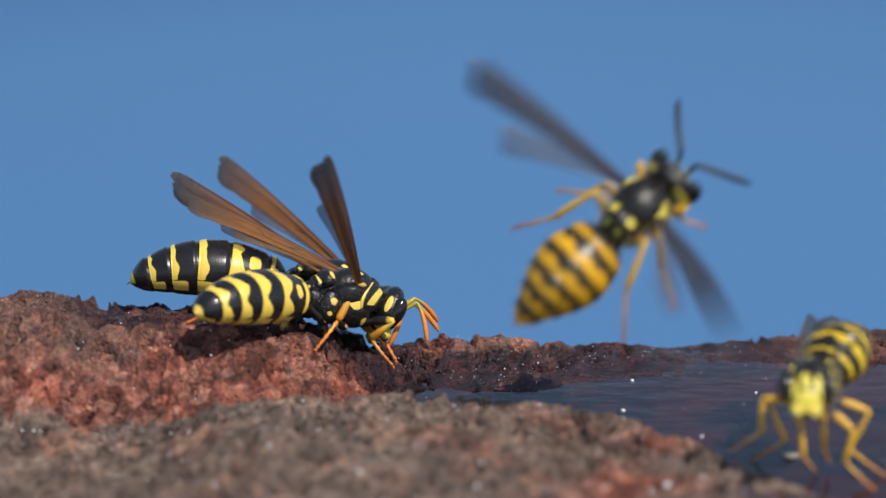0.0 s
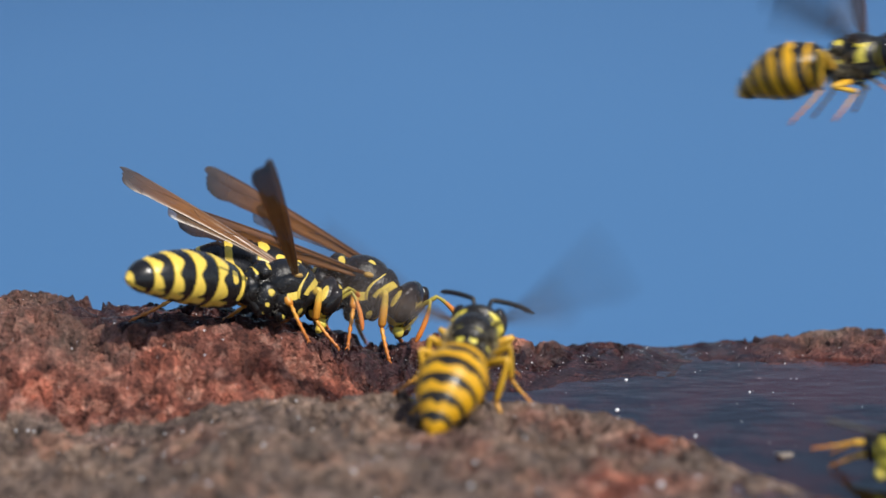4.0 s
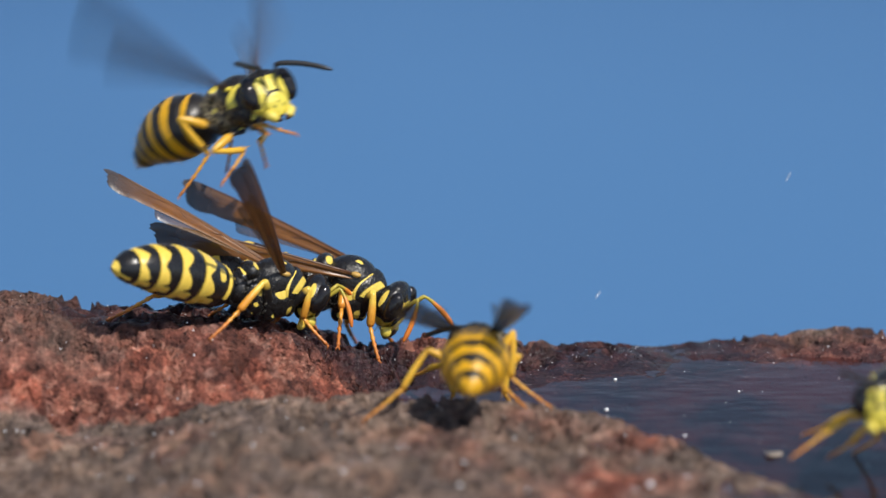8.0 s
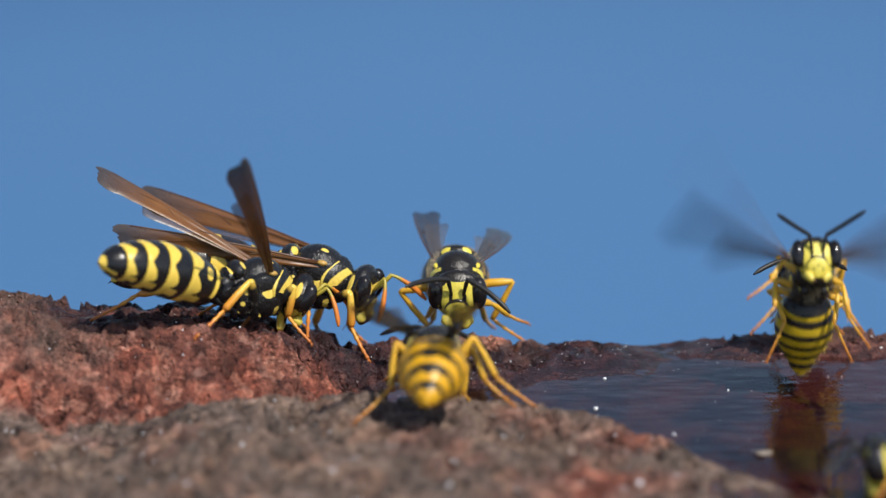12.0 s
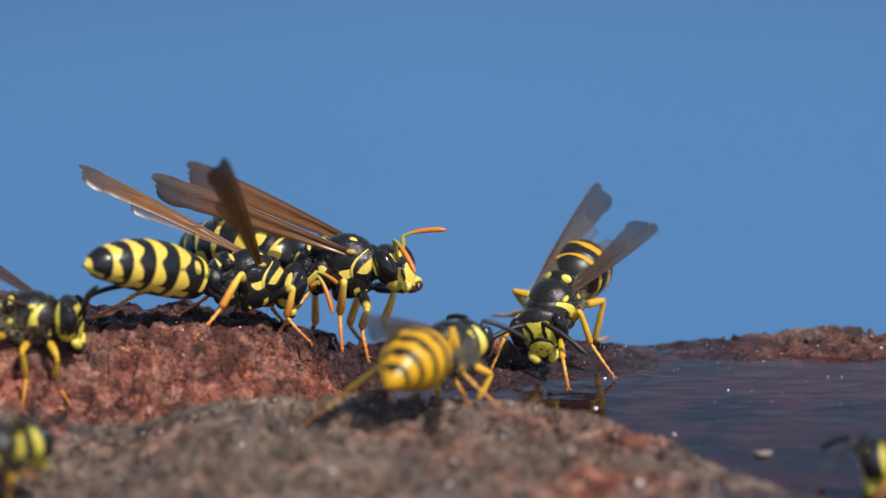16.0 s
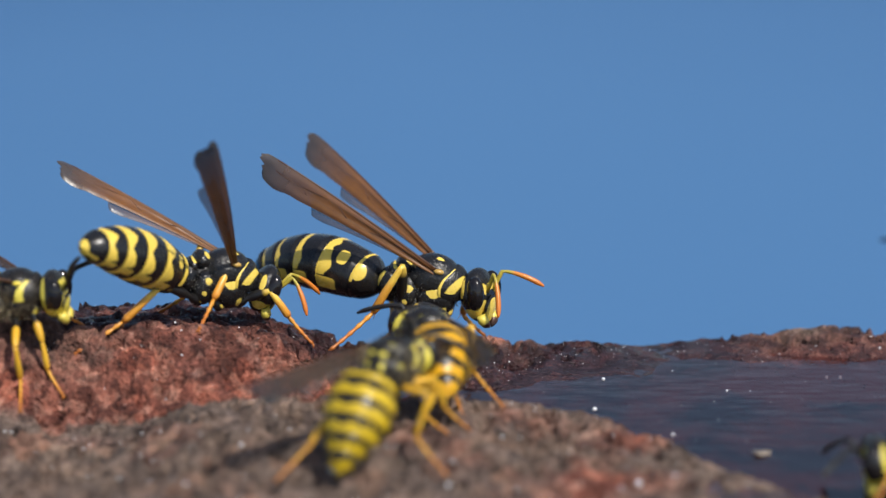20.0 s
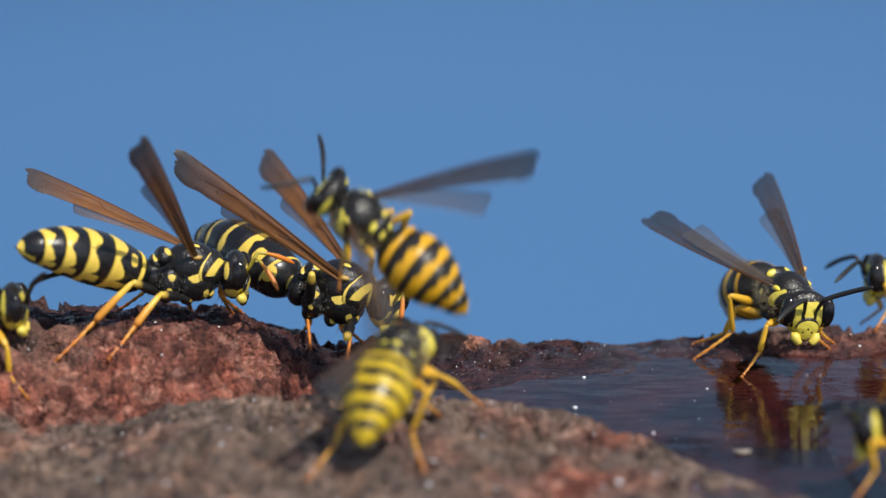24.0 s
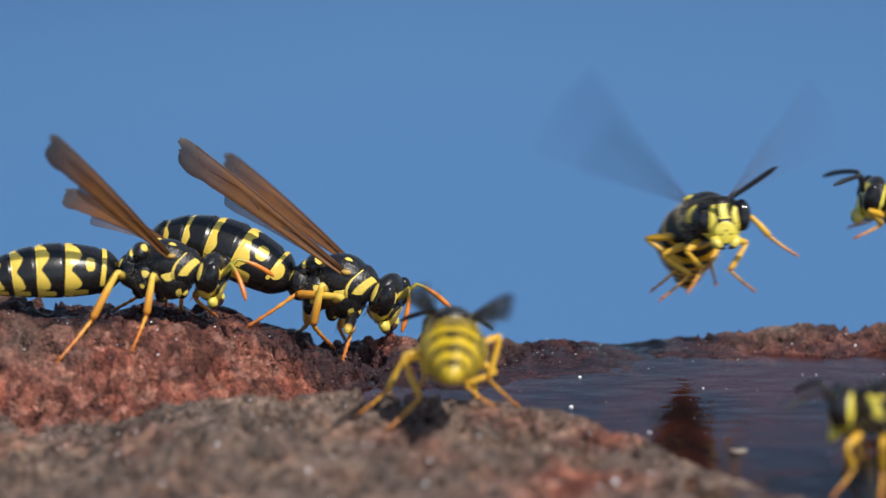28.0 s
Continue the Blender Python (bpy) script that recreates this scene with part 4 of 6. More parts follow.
def act(w, rows, head=(), belly=(), wings=(), steps=(), dangle=()):
    """rows: t, x, y, z, yaw, pitch, roll, airborne. head: t, yaw, pitch. belly: t, yaw, pitch.
    wings: t, direction of the left and of the right wing, and where their rear edges point, in the wasp's space.
    steps: t, leg, x, y, z: where a foot is set down.
    dangle: from, to, and the feet of the six legs in the air, in the wasp's space."""
    k, S = w.k, w.size
    keys = [(r[0], flat_pose(*r[1:7])) for r in rows]
    if rows[0][0] > 0:
        keys.insert(0, (0.0, keys[0][1]))
    if rows[-1][0] < SECONDS:
        keys.append((SECONDS, keys[-1][1]))
    fly = {round(r[0], 3): r[7] for r in rows}
    w.root.scale = (S, S, S)
    walk(w.root, keys)
    # legs
    planted = {}
    tracks = {i: ([], [], []) for i in range(6)}
    for t, m in keys:
        r = min(rows, key=lambda q: abs(q[0] - t))
        inv = m.inverted()
        for i, (n, s, leg, tib, tar) in enumerate(w.legs):
            if r[7] in (1, 4):
                foot = Vector(DANGLE[n]) + Vector((0.35 * math.sin(t * 7 + n), 0.3 * math.sin(t * 5 + 2 * n), 0.4 * math.sin(t * 6 + n + s)))
                foot.y *= s
                for start, end, feet in dangle:
                    if start <= t <= end:
                        foot = Vector(feet[i])
                planted.pop(i, None)
            else:
                sx, sy = STANCE[k.paper][n]
                c = Matrix.Rotation(radians(r[4]), 3, "Z") @ Vector((sx * S, s * sy * S, 0))
                want = Vector((m.translation.x / MM + c.x, m.translation.y / MM + c.y, 0))
                if i not in planted or (planted[i].xy - want.xy).length > 1.1 * S:
                    want.z = ground_at(want.x, want.y) + 0.2
                    planted[i] = want
                for q in steps:
                    if q[1] == i and q[0] <= t + 1e-6:
                        planted[i] = Vector(q[2:5])
                foot = inv @ (planted[i] * MM) / MM / S
            f, ti, ta = limb(k, n, s, foot)
            tracks[i][0].append((t, f))
            tracks[i][1].append((t, f.inverted() @ ti))
            tracks[i][2].append((t, f.inverted() @ ta))
    for i, (n, s, leg, tib, tar) in enumerate(w.legs):
        for ob, rows_of in zip((leg, tib, tar), tracks[i]):
            walk(ob, rows_of)
    # head and abdomen
    for ob, at, table in ((w.head, k.neck, head), (w.abdomen, k.waist, belly)):
        table = list(table) or [(0.0, 0, 0)]
        table = [table[0]] + table if len(table) == 1 else table
        out = [(t, Matrix.Translation(Vector(at) * MM) @ pose(0, 0, 0, 0, p, y)) for t, y, p in table]
        out[0] = (0.0, out[0][1])
        out.append((SECONDS, out[-1][1])) if out[-1][0] < SECONDS else None
        walk(ob, out)
    # wings: at rest they follow their table, in the air they beat
    def airborne(t):
        last = None
        for r in rows:
            if r[0] <= t + 1e-6:
                last = r
        return (last or rows[0])[7]
    for s, ob, hind in w.wings:
        side = 0 if s > 0 else 1
        table = list(wings) or [(0.0, *REST[k.paper])]
        out, opened = [], []
        times = sorted({0.0, SECONDS, *[q[0] for q in table], *[r[0] for r in rows]})
        last = None
        n_end = frame(SECONDS)
        n = 1
        while n <= n_end:
            t = (n - 1) / FPS
            air = airborne(t)
            if air:
                mid, span, sweep, turn = {1: (30, 42, 0.22, 0.0), 2: (66, 27, 0.95, 1.2), 3: (82, 16, 0.65, 0.8), 4: (28, 30, 0.75, 0.0)}[air]
                out.append((t, stroke(k, s, mid + span * math.sin(math.pi / 2 * (n - 1) + (0.0 if s > 0 else 0.25)), sweep, turn)))
                opened.append((t, 15))
            elif last is not False or n == n_end or any(frame(q) == n for q in times) or airborne(t + 1.5 / FPS):
                d = [np.array(q[1 + side], float) for q in table]
                tt = [q[0] for q in table]
                v = [float(np.interp(t, tt, [e[c] for e in d])) for c in range(3)]
                if len(table[0]) > 3:
                    h = [float(np.interp(t, tt, [q[3 + side][c] for q in table])) for c in range(3)]
                else:
                    h = (-0.3, -s * 0.35, -1.0) if k.paper else (-0.3, -s * 1.0, -0.5)
                out.append((t, wing_pose(k, s, v, h)))
                opened.append((t, 3))
            last = bool(air)
            n += 1
        walk(ob, out)
        if any(o[1] != opened[0][1] for o in opened):
            walk(hind, [(t, pose(0.5 * MM, 0, -0.1 * MM, 0, 0, g)) for t, g in opened])
        else:
            hind.matrix_basis = pose(0.5 * MM, 0, -0.1 * MM, 0, 0, opened[0][1])


def water_drops():
    """Loose drops thrown up by the wasps; they lie on the pool before and after."""
    m, t, b = material("clear_drop")
    b.inputs["Base Color"].default_value = (0.9, 0.93, 0.97, 1)
    b.inputs["Roughness"].default_value = 0.05
    b.inputs["Transmission Weight"].default_value = 0.6
    V, F, A = ovoid((0, 0, 0), (0.10, 0.08, 0.13), 10, 14)
    me = mesh_from("water_drop", V, F, m)
    out = []
    for _ in range(5):
        out.append(tagged(new("water_drop", me), "clear bright drop of water thrown up from the pool", "drop", "splashed drops"))
    return out


drops = water_drops()


# ---- who is where, and when: seconds; millimetres; yaw, pitch, roll; 1 in the air, 2 on its feet with beating wings ----
front_paper_wasp = Wasp(True, 'black and yellow paper wasp with smoky amber wings on the rock', 'paper wasps drinking at the rock', 22, (-5, -35), 0.96)
rear_paper_wasp = Wasp(True, 'black and yellow paper wasp with raised amber wings and orange antennae', 'paper wasps drinking at the rock', 42, (-10, -62), 1.06, True)
pool_yellowjacket = Wasp(False, 'yellowjacket standing in the water and later taking off', 'yellowjackets at the rock pool', 25, (48, 40), 0.82, lemon=True)
edge_yellowjacket = Wasp(False, 'yellowjacket drinking at the near water edge', 'yellowjackets at the rock pool', 30, (-5, -25), 0.9)
near_yellowjacket = Wasp(False, 'yellowjacket with its yellow banded back to the pool edge', 'yellowjackets at the rock pool', 28, (-5, -25), 0.9)
walking_yellowjacket = Wasp(False, 'yellowjacket resting head down on the near rock edge', 'yellowjackets at the rock pool', 10, (-5, -25), 0.86, lemon=True)
landing_yellowjacket = Wasp(False, 'yellowjacket with a bright yellow face and grey wings', 'yellowjackets at the rock pool', 30, (-35, 18), 1.0, True)
watching_yellowjacket = Wasp(False, 'yellowjacket walking over the red rock behind the paper wasp', 'yellowjackets at the rock pool', 30, (15, 62), 0.9, lemon=True)
shore_yellowjacket = Wasp(False, 'yellowjacket drinking with its legs in the water', 'yellowjackets at the rock pool', 30, (55, -10), 0.95, True)
meeting_yellowjacket = Wasp(False, 'dark yellowjacket touching another with its antennae', 'yellowjackets at the rock pool', 20, (-5, -25), 0.94, True)
leaving_yellowjacket = Wasp(False, 'yellowjacket flying away over the pool', 'yellowjackets at the rock pool', 15, (-5, -25), 1.0)
crossing_yellowjacket = Wasp(False, 'yellowjacket crossing high over the rock in flight', 'yellowjackets at the rock pool', 35, (-5, -25), 0.9)
passing_yellowjacket = Wasp(False, 'yellowjacket flying past with its legs hanging', 'yellowjackets at the rock pool', 25, (-5, -25), 0.9)
hovering_yellowjacket = Wasp(False, 'yellowjacket hovering over the water and facing the rock', 'yellowjackets at the rock pool', 25, (-5, -25), 0.9)


def motions():
    act(front_paper_wasp, [
        (0, -6.25, -1.5, 5.45, 18, 12, 0, 0), (1, -7.15, -1.5, 5.27, 20, 12, 0, 0), (2, -9.2, -1.5, 5.62, 22, 12, 0, 0),
        (3, -9.75, -1.5, 5.9, 24, 12, 0, 0), (6, -9.96, -1.5, 6.06, 24, 12, 0, 0), (8, -9.90, -1.5, 6.05, 24, 10, 0, 0),
        (9, -10.00, -1.5, 6.05, 24, 10, 0, 0), (10, -10.03, -1.5, 6.05, 24, 10, 0, 0), (11, -10.02, -1.5, 6.05, 24, 10, 0, 0),
        (12, -10.04, -1.5, 6.06, 24, 10, 0, 0), (15, -10.39, -1.5, 6.49, 22, 8, 0, 0), (16, -10.63, -1.5, 6.60, 20, 8, 0, 0),
        (17, -10.73, -1.5, 6.67, 20, 8, 0, 0), (18, -10.69, -1.5, 6.74, 20, 8, 0, 0), (19, -11.32, -1.5, 6.74, 20, 12, 0, 0),
        (20, -12.11, -1.5, 6.69, 18, 12, 0, 0), (21, -13.33, -1.5, 7.24, 14, 8, 0, 0), (24, -12.96, -1.5, 7.03, 10, 2, 0, 0),
        (25, -14.17, -1.5, 8.03, 2, 4, 0, 0), (26, -14.58, -1.5, 7.66, 0, 2, 0, 0), (27, -14.46, -1.5, 7.20, -2, 4, 0, 0),
        (28, -14.09, -1.5, 7.20, -2, 4, 0, 0)],
        head=[(0, -10, 20), (12, -15, 20), (15, -15, 14), (19, -15, 22), (21, -10, 2), (25, -14, 4), (28, -14, 8)],
        belly=[(0, 30.4, 6.3), (1, 23.5, 18.9), (2, 19.6, 15.5), (3, 20.9, 13.7), (6, 19.2, 17.0), (7, 17.6, 16.8), (8, 17.9, 20.3), (9, 18.0, 22.5), (10, 17.4, 23.0), (12, 17.2, 22.1), (15, 18.4, 18.8), (16, 21.0, 19.9), (17, 21.2, 20.6), (18, 24.3, 22.6), (19, 30.3, 24.3), (20, 32.7, 24.6), (21, 39.6, 24.5), (24, 24.8, 29.6), (25, 6.9, 11.5), (26, 28.2, 10.1), (27, 23.7, 8.9), (28, 12.6, 4.8)],
        wings=[(0, (-0.79, 0.573, 0.218), (-0.463, -0.527, 0.713), (-0.35, -0.75, -0.55), (-0.72, 0.269, -0.639)), (1, (-0.744, 0.469, 0.477), (-0.371, -0.602, 0.707), (-0.35, -0.75, -0.55), (-0.777, 0.338, -0.531)), (2, (-0.864, 0.324, 0.386), (-0.498, -0.531, 0.685), (-0.35, -0.75, -0.55), (-0.703, 0.298, -0.646)), (3, (-0.794, 0.488, 0.363), (-0.482, -0.581, 0.655), (-0.35, -0.75, -0.55), (-0.717, 0.334, -0.612)), (6, (-0.868, 0.343, 0.36), (-0.515, -0.564, 0.646), (-0.35, -0.75, -0.55), (-0.694, 0.313, -0.648)), (7, (-0.864, 0.344, 0.369), (-0.517, -0.561, 0.646), (-0.35, -0.75, -0.55), (-0.691, 0.306, -0.655)), (8, (-0.855, 0.344, 0.388), (-0.513, -0.552, 0.657), (-0.35, -0.75, -0.55), (-0.694, 0.303, -0.653)), (9, (-0.813, 0.436, 0.387), (-0.489, -0.566, 0.664), (-0.35, -0.75, -0.55), (-0.711, 0.316, -0.628)), (12, (-0.767, 0.523, 0.371), (-0.463, -0.586, 0.665), (-0.35, -0.75, -0.55), (-0.727, 0.33, -0.602)), (15, (-0.882, 0.309, 0.355), (-0.474, -0.597, 0.647), (-0.35, -0.75, -0.55), (-0.71, 0.277, -0.647)), (16, (-0.878, 0.28, 0.389), (-0.441, -0.626, 0.643), (-0.35, -0.75, -0.55), (-0.724, 0.258, -0.64)), (17, (-0.878, 0.28, 0.388), (-0.432, -0.627, 0.649), (-0.35, -0.75, -0.55), (-0.73, 0.263, -0.631)), (18, (-0.872, 0.281, 0.401), (-0.422, -0.63, 0.652), (-0.35, -0.75, -0.55), (-0.738, 0.268, -0.62)), (19, (-0.884, 0.281, 0.374), (-0.419, -0.619, 0.665), (-0.35, -0.75, -0.55), (-0.745, 0.288, -0.602)), (20, (-0.905, 0.247, 0.346), (-0.391, -0.598, 0.699), (-0.35, -0.75, -0.55), (-0.757, 0.264, -0.598)), (21, (-0.943, 0.163, 0.289), (-0.34, -0.626, 0.702), (-0.35, -0.75, -0.55), (-0.766, 0.193, -0.613)), (24, (-0.833, 0.422, 0.358), (-0.311, -0.594, 0.742), (-0.35, -0.75, -0.55), (-0.763, 0.12, -0.635)), (25, (-0.971, 0.224, 0.081), (-0.57, -0.505, 0.648), (-0.35, -0.75, -0.55), (-0.543, -0.023, -0.839)), (26, (-0.851, 0.522, 0.061), (-0.591, -0.454, 0.667), (-0.35, -0.75, -0.55), (-0.54, -0.045, -0.84)), (27, (-0.679, 0.73, 0.081), (-0.52, -0.497, 0.695), (-0.35, -0.75, -0.55), (-0.569, -0.057, -0.82)), (28, (-0.678, 0.726, 0.114), (-0.537, -0.487, 0.689), (-0.35, -0.75, -0.55), (-0.561, -0.057, -0.826))],
        steps=[(0, 3, -3.11, -2.64, 1.34), (0, 4, -7.68, -4.86, 3.09), (0, 5, -15.58, -4.4, 4.56), (2, 3, -6.19, -2.58, 2.59), (2, 4, -7.99, -4.68, 3.56), (2, 5, -18.41, -3.37, 4.44), (6, 3, -6.19, -2.71, 2.51), (6, 4, -7.69, -3.71, 3.45), (6, 5, -19.46, -3.22, 4.33), (8, 3, -6.15, -2.36, 2.62), (8, 4, -12.89, -5.89, 4.09), (8, 5, -19.59, -2.54, 4.22), (10, 5, -19.8, -3.14, 4.4), (10, 4, -13.18, -5.86, 4.09), (10, 3, -6.47, -2.55, 2.75), (19, 5, -20.15, -6.58, 3.41), (19, 4, -12.94, -5.61, 4.51), (19, 3, -6.29, -2.46, 2.68), (21, 5, -19.62, -6.02, 4.15), (21, 4, -13.21, -5.68, 4.38), (21, 3, -10.38, 2.74, 3.26), (24, 5, -20.18, -7.01, 3.03), (24, 4, -16.97, -7.06, 3.2), (24, 3, -10.36, 2.68, 3.25), (25, 5, -20.19, -7.07, 3.03), (25, 4, -16.99, -7.11, 3.2), (25, 3, -13.8, 15.43, 0.1), (26, 5, -19.78, -7.21, 3.07), (26, 4, -14.06, -5.14, 4.54), (27, 4, -14.31, -5.93, 4.07), (27, 3, -13.17, 0.68, 3.8), (28, 4, -15.43, -6.51, 3.55)])
    act(rear_paper_wasp, [
        (0, -7.3, 2.5, 4.85, -6, 14, 0, 0), (1, -6.7, 2.5, 5.03, -6, 14, 0, 0), (2, -5.45, 2.5, 5.06, -6, 14, 0, 0),
        (3, -5.26, 2.5, 5.12, -6, 14, 0, 0), (6, -5.1, 2.5, 5.12, -6, 14, 0, 0), (8, -5.32, 2.5, 5.12, -6, 14, 0, 0),
        (9, -5.38, 2.5, 5.18, -6, 14, 0, 0), (11, -5.46, 2.5, 5.17, -6, 14, 0, 0), (12, -6.69, 2.5, 5.76, -6, 10, 0, 0),
        (15, -4.39, 2.2, 6.42, -8, 6, 0, 0), (16, -4.75, 2.2, 6.49, -8, 6, 0, 0), (17, -3.93, 2.2, 6.30, -6, 6, 0, 0),
        (18, -2.68, 2.2, 6.23, -4, 8, 0, 0), (19, 0.78, 1.5, 5.37, -4, 8, 0, 0), (20, 0.68, 1.5, 5.39, -4, 8, 0, 0),
        (21, 0.70, 1.5, 5.28, -4, 12, 0, 0), (24, -3.85, 1.5, 4.99, -10, 8, 0, 0), (25, -3.26, 1.5, 5.15, -8, 8, 0, 0),
        (26, -3.21, 1.5, 5.32, -8, 8, 0, 0), (28, -3.51, 1.5, 5.34, -8, 8, 0, 0)],
        head=[(0, -14, 16), (11, -14, 16), (12, -14, 8), (14.6, -12, -8), (15, -12, -22), (15.7, -18, -38), (18, -20, -35), (19, -22, -14), (20, -24, -10), (21, -20, 2), (24, -22, 0), (25, -22, 0), (27, -20, -2), (28, -16, 10)],
        belly=[(0, 12.9, 9.2), (1, 13.5, 7.4), (2, 13.6, 6.9), (3, 13.8, 6.6), (6, 14.1, 6.0), (8, 13.9, 5.8), (12, 14.4, 9.6), (15, -17.0, 13.1), (16, -27.8, 10.8), (17, -35.6, 12.4), (18, -30.4, 9.6), (19, -31.2, 11.0), (20, -29.4, 10.2), (21, 3.8, 25.9), (24, -38.0, 21.0), (25, -28.5, 21.5), (26, -11.1, 29.1), (27, -5.2, 25.9), (28, -5.9, 25.8)],
        wings=[(0, (-0.8, 0.542, 0.255), (-0.944, 0.232, 0.236), (-0.393, -0.292, -0.872), (-0.302, -0.076, -0.95)), (1, (-0.885, 0.4, 0.239), (-0.976, -0.104, 0.189), (-0.332, -0.291, -0.897), (-0.205, -0.073, -0.976)), (2, (-0.917, 0.327, 0.228), (-0.99, 0.068, 0.125), (-0.305, -0.291, -0.907), (-0.195, -0.072, -0.978)), (3, (-0.929, 0.303, 0.212), (-0.989, 0.129, 0.076), (-0.289, -0.291, -0.912), (-0.176, -0.071, -0.982)), (6, (-0.962, 0.213, 0.168), (-0.988, -0.15, 0.035), (-0.242, -0.291, -0.926), (-0.097, -0.067, -0.993)), (8, (-0.967, 0.22, 0.13), (-0.988, -0.153, 0.026), (-0.219, -0.292, -0.931), (-0.09, -0.067, -0.994)), (9, (-0.98, 0.167, 0.109), (-0.988, -0.153, 0.024), (-0.196, -0.292, -0.936), (-0.089, -0.067, -0.994)), (10, (-0.995, 0.068, 0.074), (-0.988, -0.151, 0.034), (-0.155, -0.291, -0.944), (-0.096, -0.067, -0.993)), (11, (-0.997, 0.061, 0.039), (-0.988, -0.156, 0.022), (-0.133, -0.291, -0.947), (-0.087, -0.067, -0.994)), (12, (-0.977, 0.187, 0.107), (-0.983, -0.18, 0.033), (-0.198, -0.291, -0.936), (-0.09, -0.063, -0.994)), (15, (-0.957, 0.189, 0.219), (-0.962, -0.166, 0.217), (-0.269, -0.294, -0.917), (-0.212, -0.07, -0.975)), (16, (-0.927, 0.303, 0.222), (-0.946, -0.148, 0.289), (-0.297, -0.296, -0.908), (-0.262, -0.074, -0.962)), (17, (-0.795, 0.577, 0.186), (-0.931, -0.091, 0.354), (-0.355, -0.286, -0.89), (-0.315, -0.066, -0.947)), (18, (-0.758, 0.623, 0.192), (-0.95, -0.059, 0.306), (-0.37, -0.271, -0.888), (-0.29, -0.054, -0.956)), (19, (-0.801, 0.484, 0.353), (-0.885, -0.009, 0.466), (-0.383, -0.266, -0.885), (-0.356, -0.047, -0.933)), (20, (-0.749, 0.502, 0.433), (-0.895, -0.016, 0.446), (-0.445, -0.26, -0.857), (-0.341, -0.049, -0.939)), (21, (-0.695, 0.498, 0.518), (-0.897, 0.006, 0.443), (-0.503, -0.248, -0.828), (-0.343, -0.045, -0.938)), (24, (-0.623, 0.698, 0.352), (-0.819, -0.214, 0.532), (-0.527, -0.315, -0.789), (-0.367, -0.095, -0.925)), (25, (-0.637, 0.691, 0.341), (-0.855, -0.076, 0.513), (-0.501, -0.297, -0.813), (-0.376, -0.081, -0.923)), (26, (-0.664, 0.634, 0.396), (-0.841, -0.067, 0.537), (-0.504, -0.297, -0.811), (-0.394, -0.08, -0.916)), (27, (-0.736, 0.597, 0.318), (-0.83, -0.062, 0.554), (-0.424, -0.3, -0.855), (-0.407, -0.08, -0.91)), (28, (-0.772, 0.555, 0.309), (-0.844, -0.071, 0.532), (-0.397, -0.3, -0.867), (-0.39, -0.081, -0.917))],
        steps=[(0, 3, -2.96, -1.3, 1.3), (19, 5, -5.27, -1.8, 2.12), (19, 4, -2.0, 2.6, 1.19), (20, 5, -5.18, -2.14, 2.17), (21, 5, -5.25, -0.83, 1.86), (25, 5, -5.92, -1.75, 2.37), (25, 4, -3.72, 1.07, 1.41), (26, 5, -8.91, -0.23, 3.11), (26, 4, -3.67, 1.07, 1.4)])
